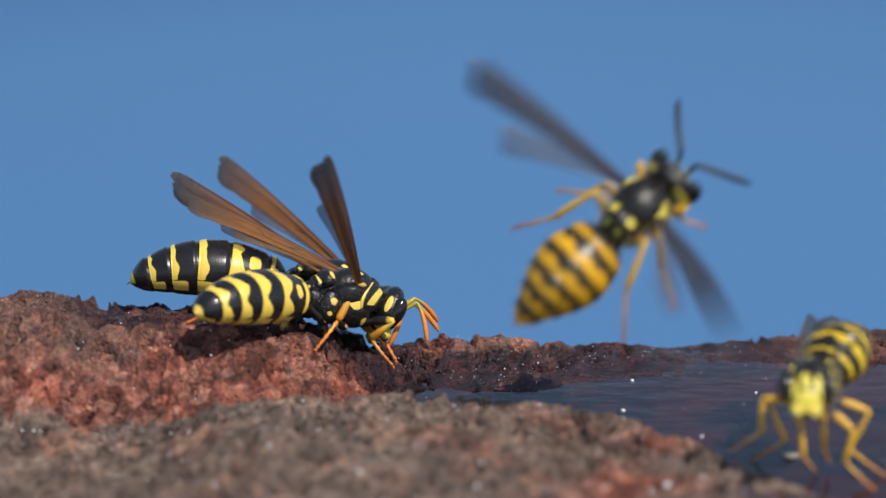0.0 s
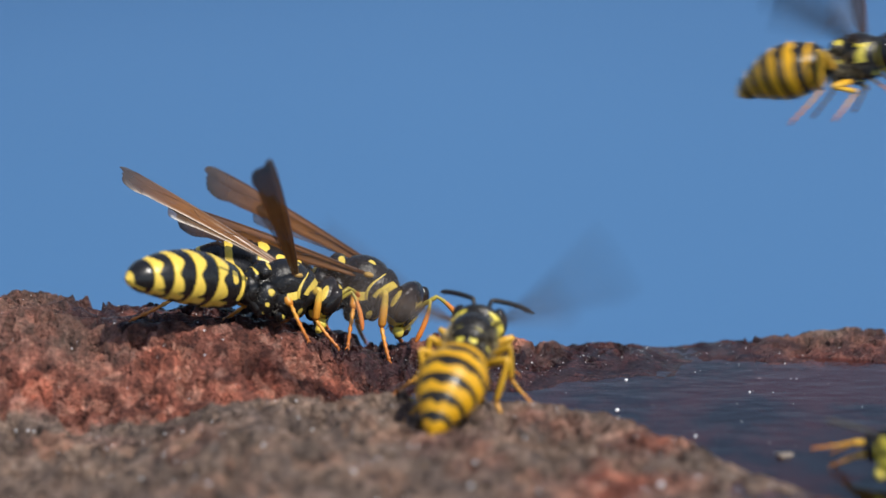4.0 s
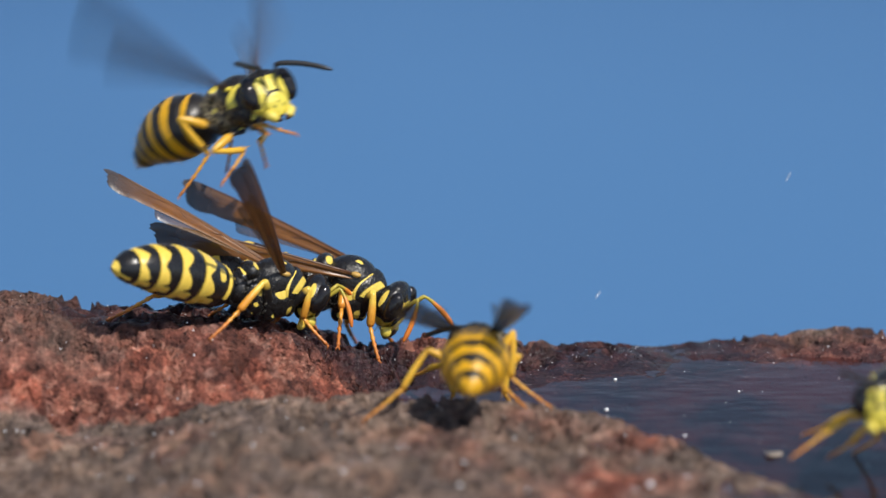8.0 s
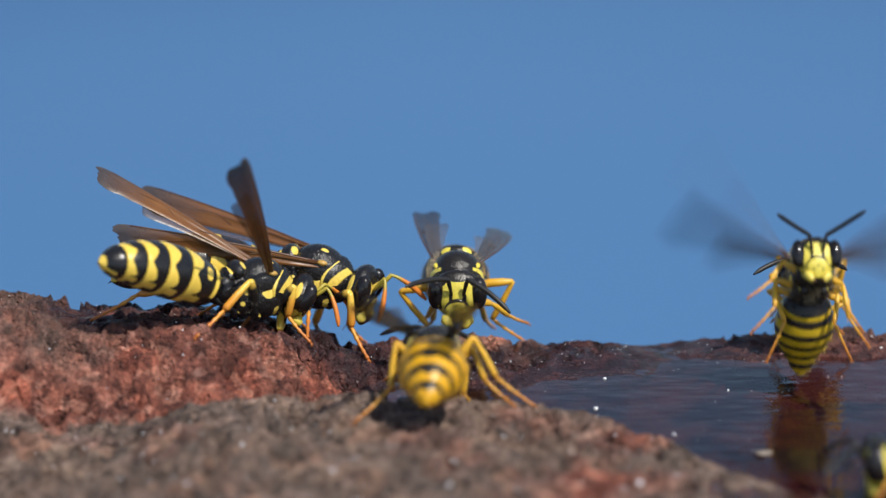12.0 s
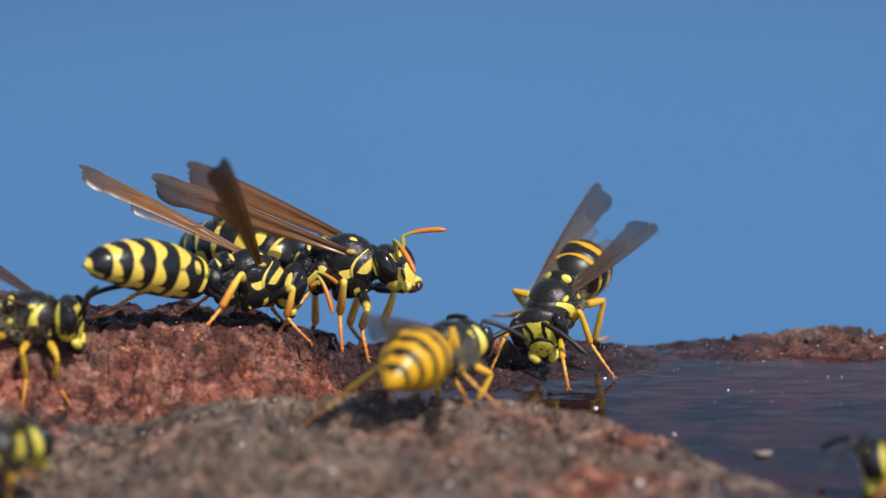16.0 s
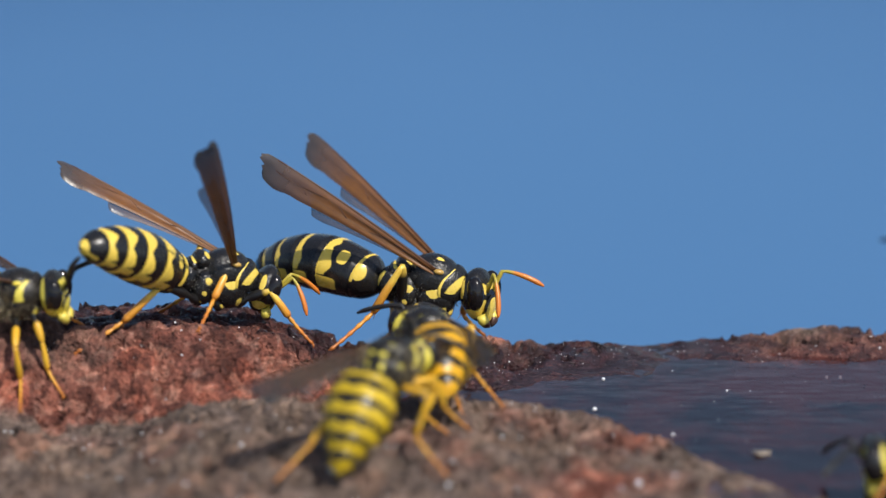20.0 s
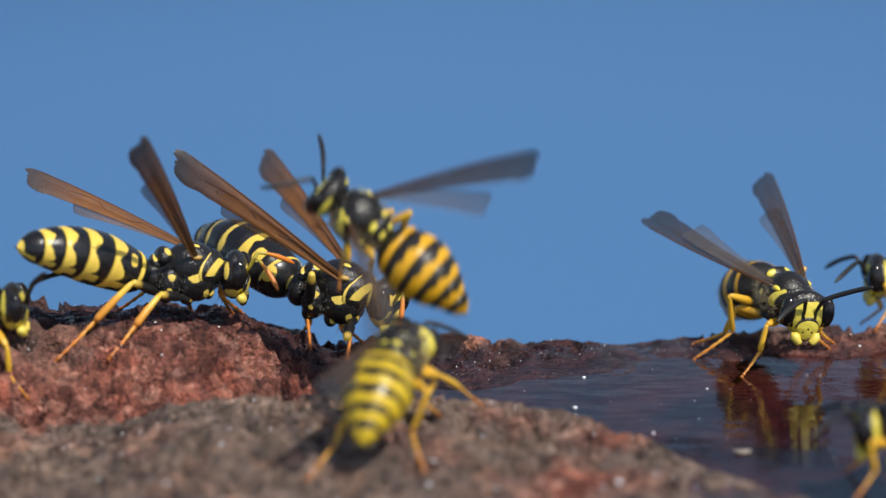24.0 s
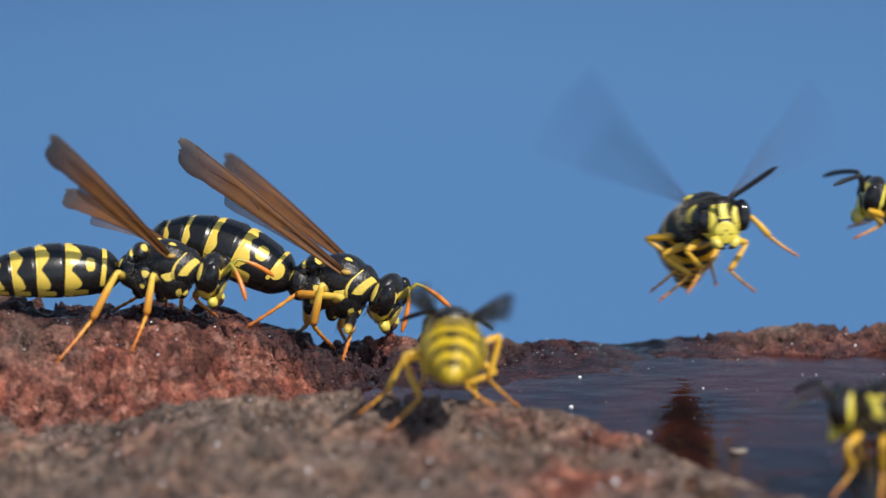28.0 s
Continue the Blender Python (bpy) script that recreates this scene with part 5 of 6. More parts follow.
    act(pool_yellowjacket, [
        (0, 20.15, -20, 5.59, -112, 2, 0, 0), (0.5, 21.28, -20, 5.78, -112, 6, 0, 0), (0.8, 24.05, -20, 3.26, -140, 20, 0, 0),
        (1, 25.34, -20, 2.45, -170, 10, 0, 0), (3, 26.76, -20, 2.26, -170, 10, 0, 0), (6, 26.32, -20, 2.89, -150, 10, 0, 0),
        (7, 25.47, -20, 4.97, -135, 2, 0, 0), (8, 25.58, -20, 4.95, -135, 2, 0, 0), (9, 22.75, -20, 3.5, -143, 2, 0, 0),
        (10, 25.33, -20, 4.75, -125, 0, 0, 0), (10.6, 25.78, -18, 4.44, -100, -10, 0, 2), (11, 25.67, -16, 5.63, -95, -40, 0, 1),
        (11.3, 25.43, -12, 5.62, -92, -45, 0, 1), (11.6, 23.45, -8, 5.68, -90, -48, 0, 1), (11.8, 23.72, -6, 6.87, -90, -50, 0, 1),
        (12, 23.85, -5, 7.55, -90, -52, 0, 1), (12.1, 22.74, -4, 9.34, -90, -40, 0, 1), (12.2, 22.28, -4, 12.84, -90, -40, 0, 1),
        (12.3, 21.99, -4, 16.31, -90, -40, 0, 1), (12.5, 20.98, -4, 21.43, -95, -40, 0, 1), (13, 19.00, 0, 37.68, -100, -40, 0, 1),
        (28, 20.52, 0, 40.24, -100, -40, 0, 1)],
        head=[(0, 14, -34), (0.5, 20, -30), (1, 40, -10), (6, 40, -10), (7, 42, -12), (8, 44, -12), (9, 48, -12), (10, 32, -12), (11, 5, 14), (12, 0, 24)],
        belly=[(0, -10, 22), (0.5, 0, 12), (1, 0, 0), (10, 0, 0), (11, 0, -5), (12, 0, -10)],
        wings=[(0, (-0.98, -0.19, 0.054), (-0.988, -0.155, 0.013), (0.035, -0.993, -0.112), (-0.192, 0.934, -0.3)), (0.5, (-0.962, 0.128, 0.243), (-0.901, -0.15, 0.407), (-0.104, -0.981, 0.163), (-0.224, 0.952, -0.208)), (1, (-0.026, -0.993, 0.112), (0.492, -0.85, -0.188), (0.62, -0.474, -0.625), (0.034, 0.56, -0.828)), (1.3, (0.118, -0.979, 0.168), (0.53, -0.826, -0.191), (0.552, -0.414, -0.724), (0.019, 0.565, -0.825)), (2.0, (-0.86, 0.42, 0.3), (-0.86, -0.42, 0.3), (0.552, -0.414, -0.724), (0.019, 0.565, -0.825)), (5.0, (-0.86, 0.42, 0.3), (-0.86, -0.42, 0.3), (0.552, -0.414, -0.724), (0.019, 0.565, -0.825)), (6, (-0.95, 0.25, 0.1), (0.233, -0.827, 0.511), (0.504, -0.83, -0.241), (-0.5, -0.87, 0.1)), (7, (-0.95, 0.25, 0.1), (-0.95, -0.25, 0.1), (0.316, -0.913, -0.259), (-0.577, 0.74, 0.345)), (8, (-0.95, 0.25, 0.1), (-0.95, -0.25, 0.1), (0.307, -0.926, -0.218), (-0.575, 0.756, 0.313)), (9, (-0.95, 0.25, 0.1), (-0.95, -0.25, 0.1), (0.116, -0.913, 0.391), (-0.517, 0.795, -0.317)), (10, (-0.95, 0.25, 0.1), (-0.95, -0.25, 0.1), (0.138, -0.99, -0.039), (0.197, 0.248, -0.949))],
        dangle=[(10.9, 12.6, ((-1.6, 3.6, -3.9), (-3.0, 4.2, -4.2), (-5.0, 3.2, -4.0), (0.6, -4.8, -2.4), (-2.0, -4.4, -3.6), (-5.0, -3.0, -4.0)))],
        steps=[(0, 0, 21.59, -18.07, 0.09), (0, 3, 20.66, -19.03, 0.1), (0, 4, 15.93, -19.02, 1.41), (1, 3, 18.72, -21.24, 1.35), (2, 3, 21.77, -17.18, 0.1), (6, 3, 19.37, -15.09, 0.09), (6, 4, 20.71, -18.99, 0.1), (7, 3, 18.83, -15.6, 0.08), (7, 4, 19.19, -21.73, 1.37), (9, 3, 17.53, -21.16, 1.23), (9, 4, 18.52, -21.81, 1.3), (10, 3, 19.15, -21.97, 1.27), (10, 4, 21.67, -18.89, 0.09)])
    act(edge_yellowjacket, [
        (0, 37.02, -22, 2.32, 170, 10, 0, 0), (9, 36.80, -22, 2.17, 170, 10, 0, 0), (11, 27.62, -22, 2.17, 175, 10, 0, 0),
        (12, 27.46, -22, 1.98, 175, 10, 0, 0), (15, 27.29, -22, 2.14, 175, 10, 0, 0), (21, 27.50, -22, 2.14, 175, 12, 0, 0),
        (23.5, 28.0, -22, 3.7, 172, 8, 0, 0), (27, 28.0, -22, 3.9, 172, 8, 0, 0), (28, 26.9, -22, 4.5, 168, 2, 0, 0)])
    act(near_yellowjacket, [
        (0, 92, -10, 40, 170, 0, 0, 1), (2.0, 52, -10, 26, 170, -10, 0, 1), (2.3, 35.5, -10, 18, 170, -20, 0, 1), (2.6, 21.75, -12, 15.72, 140, -15, 10, 1),
        (2.8, 10.76, -12, 13.26, 112, -20, 28, 1), (3, 4.20, -12, 12.27, 92, -22, 28, 1), (3.2, -0.29, -11, 11.86, 75, -25, 25, 1),
        (3.5, 0.37, -11, 8.68, 65, -20, 20, 1), (4.2, 2.55, -11, 4.77, 85, 0, 0, 1), (4.6, 3.23, -11, 4.26, 90, 10, 0, 0),
        (5.5, 3.28, -11, 4.26, 90, 10, 0, 0), (6, 3.36, -11, 4.36, 92, 12, 0, 0), (7, 2.87, -11, 4.76, 92, 14, 0, 0),
        (8, 2.98, -11, 4.82, 92, 14, 0, 0), (9, 2.65, -11, 4.68, 92, 14, 0, 0), (10, 2.63, -11, 4.74, 92, 14, 0, 0),
        (11, 1.65, -11, 4.57, 92, 12, 0, 0), (12, 1.14, -11, 4.54, 94, 10, 0, 0), (15, 1.62, -11, 4.99, 62, 6, 0, 0),
        (16, 1.79, -11, 4.88, 62, 6, 0, 0), (17, 1.62, -11, 5.05, 65, 6, 0, 0), (18, 0.97, -11, 5.74, 75, 6, 0, 0),
        (19, 0.65, -9, 5.16, 105, 6, 0, 0), (21, 0.87, -9, 5.18, 105, 6, 0, 0), (23, -0.29, -9, 5.16, 115, 5, 0, 0),
        (23.5, -1.78, -9, 6.19, 140, -15, -15, 4), (24, -1.88, -9, 11.97, 165, -36, -38, 4), (24.2, -3.44, -9, 16.66, 165, -33, -38, 4),
        (24.5, -7.54, -9, 21.28, 165, -25, -35, 1), (24.7, -9.72, -9, 23.56, 168, -20, -30, 1), (25, -19.89, -9, 24.40, 172, -8, -25, 1),
        (25.4, -34.68, -9, 26.84, 170, 0, 0, 1), (28, -50.25, -9, 28.16, 170, 0, 0, 1)],
        dangle=[(0.0, 4.3, ((2.4, 2.8, -3.0), (-1.2, 4.6, -3.6), (-4.6, 3.8, -4.6), (2.4, -2.8, -3.0), (-1.2, -4.6, -3.6), (-4.6, -3.8, -4.6)))],
        belly=[(5.5, -4.7, -4.3), (6, -7.5, -7.2), (7, -6.2, -2.7), (8, -8.1, -2.7), (9, -9.1, -3.6), (10, -9.4, -2.7), (11, -8.5, -2.4), (12, -10.3, -1.3), (15, 7.0, 10.7), (16, 5.4, 8.5), (17, 3.8, 9.3), (18, -1.2, 6.0), (19, -9.7, -5.3), (21, -9.9, -2.1), (23.2, -27.1, 8.3), (24, -2.4, 10.8), (24.5, 26.5, 3.1)],
        wings=[(0, (0.995, -0.046, -0.088), (0.923, 0.0, -0.386), (-0.174, -0.227, -0.958), (-0.363, 0.486, -0.795)), (5.5, (-0.953, 0.377, 0.203), (-0.961, -0.228, 0.219), (-0.201, -0.046, -0.978), (-0.029, 0.841, 0.54)), (6, (-0.948, 0.422, 0.164), (-0.975, -0.198, 0.174), (-0.162, -0.077, -0.984), (-0.206, 0.021, -0.978)), (7, (-0.942, 0.417, 0.202), (-0.976, -0.139, 0.203), (-0.116, -0.881, 0.46), (-0.055, 0.951, 0.305)), (8, (-0.949, 0.418, 0.164), (-0.984, -0.122, 0.165), (-0.116, -0.837, 0.536), (-0.057, 0.935, 0.349)), (9, (-0.952, 0.4, 0.178), (-0.982, -0.124, 0.178), (-0.114, -0.866, 0.487), (-0.057, 0.946, 0.319)), (10, (-0.955, 0.41, 0.14), (-0.986, -0.13, 0.149), (-0.135, -0.034, -0.99), (-0.061, 0.91, 0.41)), (11, (-0.952, 0.378, 0.204), (-0.959, -0.006, 0.278), (-0.087, -0.872, 0.482), (-0.061, 0.984, -0.17)), (12, (-0.911, 0.449, 0.284), (-0.965, -0.058, 0.262), (-0.081, -0.89, 0.448), (-0.015, 0.989, 0.147)), (15, (-0.953, -0.087, 0.289), (-0.786, -0.603, -0.139), (-0.347, -0.207, -0.914), (-0.393, 0.778, -0.491)), (16, (-0.974, -0.064, 0.219), (-0.862, -0.507, 0.031), (-0.271, -0.33, -0.904), (-0.396, 0.807, -0.439)), (17, (-0.966, -0.051, 0.253), (-0.925, -0.377, 0.037), (-0.308, -0.251, -0.918), (-0.344, 0.936, -0.076)), (18, (-0.987, 0.063, 0.148), (-0.954, -0.296, 0.055), (-0.215, -0.407, -0.888), (-0.277, 0.85, -0.447)), (19, (-0.933, 0.3, 0.198), (-0.998, -0.053, 0.019), (-0.162, -0.019, -0.987), (-0.125, 0.623, -0.772)), (21, (-0.915, 0.295, 0.276), (-0.992, -0.049, -0.113), (-0.206, -0.966, 0.156), (-0.061, 0.758, -0.649))],
        steps=[(4.6, 2, -3.44, -14.39, 1.68), (4.6, 5, 7.11, -12.8, 1.84), (4.6, 4, 5.63, -13.0, 2.01), (4.6, 1, -2.49, -3.62, 0.17), (7, 2, -3.46, -14.39, 1.68), (7, 5, 7.09, -12.68, 1.89), (11, 2, -3.38, -14.52, 1.6), (11, 5, 6.85, -12.68, 1.85), (14.8, 2, -6.05, -14.42, 1.56), (14.8, 5, 4.68, -13.39, 2.13), (14.8, 4, 3.08, -12.44, 2.0), (19, 5, 5.0, -13.38, 2.19), (19, 4, 2.73, -13.58, 1.86), (19, 2, -1.23, -4.82, 0.12)])
    act(walking_yellowjacket, [
        (0, -38.69, -24, -0.17, 40, 0, 0, 1), (15.5, -25.71, -24, 0.51, 40, 0, 0, 1), (16, -22.30, -24, 3.02, 50, 0, 0, 1),
        (16.5, -20.16, -24, 4.27, 55, -10, 0, 1), (17, -18.10, -24, 3.64, 60, -15, 0, 1), (17.6, -9.72, -23.5, 6.57, 62, -20, 0, 1),
        (17.8, -7.64, -23, 7.81, 62, -20, 0, 1), (18, -6.43, -23, 8.59, 60, -20, 0, 1), (18.2, -5.02, -21, 8.31, 55, -15, 0, 1),
        (18.4, -4.15, -20, 7.67, 52, -10, 0, 0), (18.8, -1.41, -19, 6.08, 60, 0, 0, 0), (19, -1.96, -19, 5.92, 62, 6, 0, 0),
        (20, -1.33, -19, 6.42, 62, 6, 0, 0), (21, -1.14, -19, 6.27, 62, 6, 0, 0), (23.5, -0.12, -17.5, 6.75, 78, 6, 0, 0),
        (24, 0.21, -17.5, 6.57, 72, 6, 0, 0), (25, 0.55, -18, 6.38, 66, 6, 0, 0), (26, 1.11, -16.5, 6.27, 86, 8, 0, 0),
        (27, 2.00, -15, 6.16, 92, 10, 0, 0), (28, 3.51, -13, 6.31, 92, 14, 0, 0)],
        belly=[(17, 26, 4), (17.8, 22, -8), (18, 20, -12), (18.4, 18, -24), (19, 10.2, -44), (20, 2, -47), (21, -4, -48), (23.5, -0.9, -30), (24, 2.9, -30), (25, 0.2, -44), (26, -2.0, -28.6), (27, -5.3, -17.7), (28, -4.7, -14.4)],
        wings=[(0, (0.881, -0.471, 0.047), (0.846, -0.531, 0.057), (-0.176, -0.539, -0.823), (-0.218, 0.143, -0.965)), (18.4, (-0.962, -0.183, 0.201), (-0.465, -0.842, 0.274), (-0.163, -0.629, -0.76), (-0.47, 0.343, -0.814)), (19, (0.149, 0.973, -0.176), (0.989, -0.005, -0.145), (-0.197, -0.452, -0.87), (-0.222, 0.259, -0.94)), (20, (-0.952, 0.275, -0.135), (0.991, -0.049, -0.121), (-0.088, -0.601, -0.794), (-0.21, 0.241, -0.947)), (21, (-0.967, 0.172, -0.19), (0.959, -0.033, -0.281), (-0.043, -0.664, -0.747), (-0.298, 0.433, -0.851)), (23.5, (-0.994, 0.092, -0.051), (0.978, -0.166, -0.129), (-0.104, -0.716, -0.691), (-0.226, 0.268, -0.937)), (24, (-0.989, 0.061, -0.133), (0.983, 0.017, -0.18), (-0.053, -0.744, -0.666), (-0.24, 0.34, -0.909)), (25, (-0.995, 0.023, -0.097), (0.961, 0.205, -0.187), (-0.05, -0.689, -0.723), (-0.244, 0.326, -0.913)), (26, (0.892, 0.36, -0.272), (0.968, -0.208, -0.142), (-0.162, -0.619, -0.768), (-0.209, 0.366, -0.907)), (27, (0.936, 0.313, -0.162), (0.949, -0.316, -0.023), (-0.179, -0.469, -0.865), (-0.208, 0.163, -0.965)), (28, (-0.958, 0.223, 0.179), (-0.97, -0.193, 0.15), (-0.123, -0.903, 0.412), (-0.17, 0.041, -0.985))],
        steps=[(18.4, 2, -10.37, -20.17, 1.77), (18.8, 2, -8.11, -24.75, 0.8), (18.8, 5, 1.63, -23.0, 1.41), (18.8, 4, 2.98, -16.93, 1.94), (23.5, 2, -4.69, -22.98, 1.11), (23.5, 5, 1.52, -22.58, 1.4), (23.5, 4, 5.2, -13.8, 2.06), (26, 2, -4.08, -16.35, 1.4), (26, 5, 1.86, -22.5, 1.49), (26, 4, 5.88, -13.67, 2.07), (27, 2, -1.64, -20.44, 1.62), (27, 5, 5.77, -13.07, 1.95), (28, 2, -0.07, -17.19, 1.99), (28, 5, 7.27, -12.76, 1.84), (28, 1, -1.84, -14.01, 1.8)])
    act(landing_yellowjacket, [
        (0, -45.55, 1, 5.70, 0, 0, 0, 1), (6.6, -34.12, 1, 6.81, 0, 0, 0, 1), (7, -29.04, 1, 7.90, -10, -10, 0, 1),
        (7.2, -26.09, 1, 9.35, -15, -15, 0, 1), (7.4, -22.84, 1, 9.89, -20, -20, 0, 1), (7.6, -18.67, 1, 11.87, -25, -25, 0, 1),
        (7.8, -15.71, 1, 15.44, -25, -25, 0, 1), (8, -11.61, 1, 17.03, -30, -20, 0, 1), (8.2, -8.38, 1, 18.61, -35, -15, 0, 1),
        (8.4, -5.88, 1, 18.07, -40, -15, 0, 1), (8.6, -4.44, 1, 16.48, -42, -10, 0, 1), (8.8, -2.81, 1, 15.06, -46, -10, 0, 1),
        (9, -2.22, 1, 12.73, -48, -10, 0, 1), (9.2, -3.42, 1, 11.12, -50, -10, 0, 1), (9.4, -3.37, 1, 11.12, -50, -10, 0, 1),
        (9.6, -1.22, 1, 12.26, -50, -10, 0, 1), (9.8, 2.16, 1, 13.80, -50, -10, 0, 1), (10, 5.01, 1, 13.43, -54, -10, 0, 1),
        (10.3, 5.62, 1, 11.81, -70, -10, 0, 1), (10.7, 3.35, 1, 8.92, -85, -8, 0, 1), (10.9, 2.86, 2, 7.58, -90, -2, 0, 2),
        (11, 2.77, 2, 7.14, -90, 0, 0, 2), (11.5, 2.33, 2, 6.17, -90, 6, 0, 0), (12, 2.61, 2, 5.78, -90, 12, 0, 0),
        (14.5, 3.75, 2, 5.71, -88, 12, 0, 0), (14.8, 5.53, 2, 5.33, -95, 8, 0, 0), (15, 7.25, 2, 5.70, -105, 5, 0, 0),
        (15.2, 8.21, 2, 6.06, -105, 5, 0, 2), (15.4, 8.11, 2, 5.51, -100, 10, 0, 2), (15.7, 8.17, 1, 4.67, -112, 22, 0, 0),
        (16, 8.78, 1, 4.30, -122, 27, 0, 0), (17, 8.60, 1, 4.11, -122, 27, 0, 0), (18, 8.50, 1, 3.93, -122, 27, 0, 0),
        (18.6, 9.31, 1, 4.66, -118, 25, 0, 0), (18.8, 11.53, 1, 5.57, -90, 10, 0, 3), (19, 13.71, 0, 7.83, -58, -8, 0, 3),
        (19.1, 15.10, 0, 9.10, -52, -15, 0, 1), (19.2, 16.66, 0, 10.54, -45, -25, 0, 1), (19.3, 19.43, 0, 11.97, -30, -25, 0, 1),
        (19.5, 24.41, 0, 16.01, -25, -25, 0, 1), (20, 40.14, 0, 23.53, -20, -20, 0, 1), (28, 54.75, 0, 33.58, -20, -20, 0, 1)],
        head=[(0, -20, -8), (8.5, -28, -10), (10, -30, -10), (10.5, -14, -12), (11, 0, -14), (12, 0, -10), (15, 10, -12), (16, 22, -6), (18.6, 22, -6), (19, -25, -10)],
        belly=[(0, 0, 6), (9.5, 0, 0), (10.5, 0, -16), (11, 0, -20), (12, 0, -40), (15, 0, -20), (16, 18, -16), (18.6, 18, -16), (19, 0, 5)],
        wings=[(0, (0.984, 0.099, 0.149), (0.969, 0.154, 0.195), (0.017, -0.487, -0.873), (0.064, 0.239, -0.969)), (11.5, (-0.863, 0.454, 0.224), (-0.934, -0.293, 0.203), (-0.286, -0.918, 0.274), (-0.223, 0.96, 0.17)), (12, (-0.937, 0.245, -0.25), (-0.98, -0.129, -0.152), (-0.376, -0.867, 0.328), (-0.225, 0.969, 0.098)), (14.5, (-0.961, 0.196, -0.198), (-0.978, -0.063, -0.2), (-0.283, -0.953, 0.108), (-0.195, 0.976, 0.098)), (14.8, (-0.946, 0.229, -0.231), (-0.976, -0.146, 0.159), (-0.379, -0.794, 0.475), (-0.179, 0.982, -0.059)), (15, (-0.775, 0.47, -0.422), (-0.872, -0.25, 0.422), (0.168, -0.504, -0.847), (-0.259, 0.959, -0.116)), (15.7, (-0.83, 0.459, -0.316), (-0.932, -0.177, 0.316), (-0.539, -0.688, 0.485), (-0.254, 0.924, -0.286)), (16, (-0.967, 0.099, -0.236), (-0.998, -0.069, -0.011), (-0.301, -0.874, 0.382), (-0.125, 0.84, -0.528)), (17, (-0.981, 0.129, -0.146), (-0.999, -0.02, 0.038), (-0.261, -0.895, 0.362), (-0.118, 0.837, -0.534)), (18.6, (-0.981, 0.061, -0.184), (-0.997, -0.073, -0.039), (-0.238, -0.915, 0.325), (-0.12, 0.86, -0.496))],
        steps=[(10.9, 0, 9.87, 7.24, 0.1), (10.9, 3, -0.56, 9.11, 0.1), (10.9, 1, 5.46, 9.07, 0.09), (10.9, 4, 0.57, 9.11, 0.09), (14.8, 0, 12.48, 7.51, 0.09), (14.8, 3, 5.36, 1.31, 0.98), (14.8, 4, 2.88, 13.14, 0.1), (18.8, 3, 12.4, -0.46, 0.37), (18.8, 4, 7.44, 7.58, 0.09), (18.8, 0, 15.09, 7.49, 0.09), (18.8, 5, 5.97, 3.33, 1.21), (15.7, 0, 9.39, -5.98, 0.1), (15.7, 1, 12.29, -1.83, 0.31), (15.7, 3, 4.71, -2.04, 0.88), (15.7, 2, 12.67, 7.5, 0.1)])
    act(watching_yellowjacket, [
        (0, -39.99, -7, 3.62, 10, 0, 0, 0), (12, -33.19, -7, 3.65, 10, 0, 0, 0), (14.5, -25.78, -7, 3.98, 5, 0, 0, 0),
        (15, -24.75, -7, 4.68, 0, 0, 0, 0), (16, -23.02, -7, 5.72, -5, 0, 0, 0), (17, -23.69, -7, 5.72, -5, 0, 0, 0),
        (18, -23.80, -7, 7.11, -5, 0, 0, 0), (19, -23.15, -7, 6.76, -5, 0, 0, 0), (20, -23.72, -7, 7.13, -5, -4, 0, 0),
        (21, -24.22, -7, 7.49, -5, -4, 0, 0), (23.5, -24.90, -7, 6.45, 0, 0, 0, 0), (24, -25.05, -7, 6.45, 0, 0, 0, 0),
        (25, -30.61, -7, 5.78, 20, 0, 0, 0), (28, -37.25, -7, 4.43, 20, 0, 0, 0)])
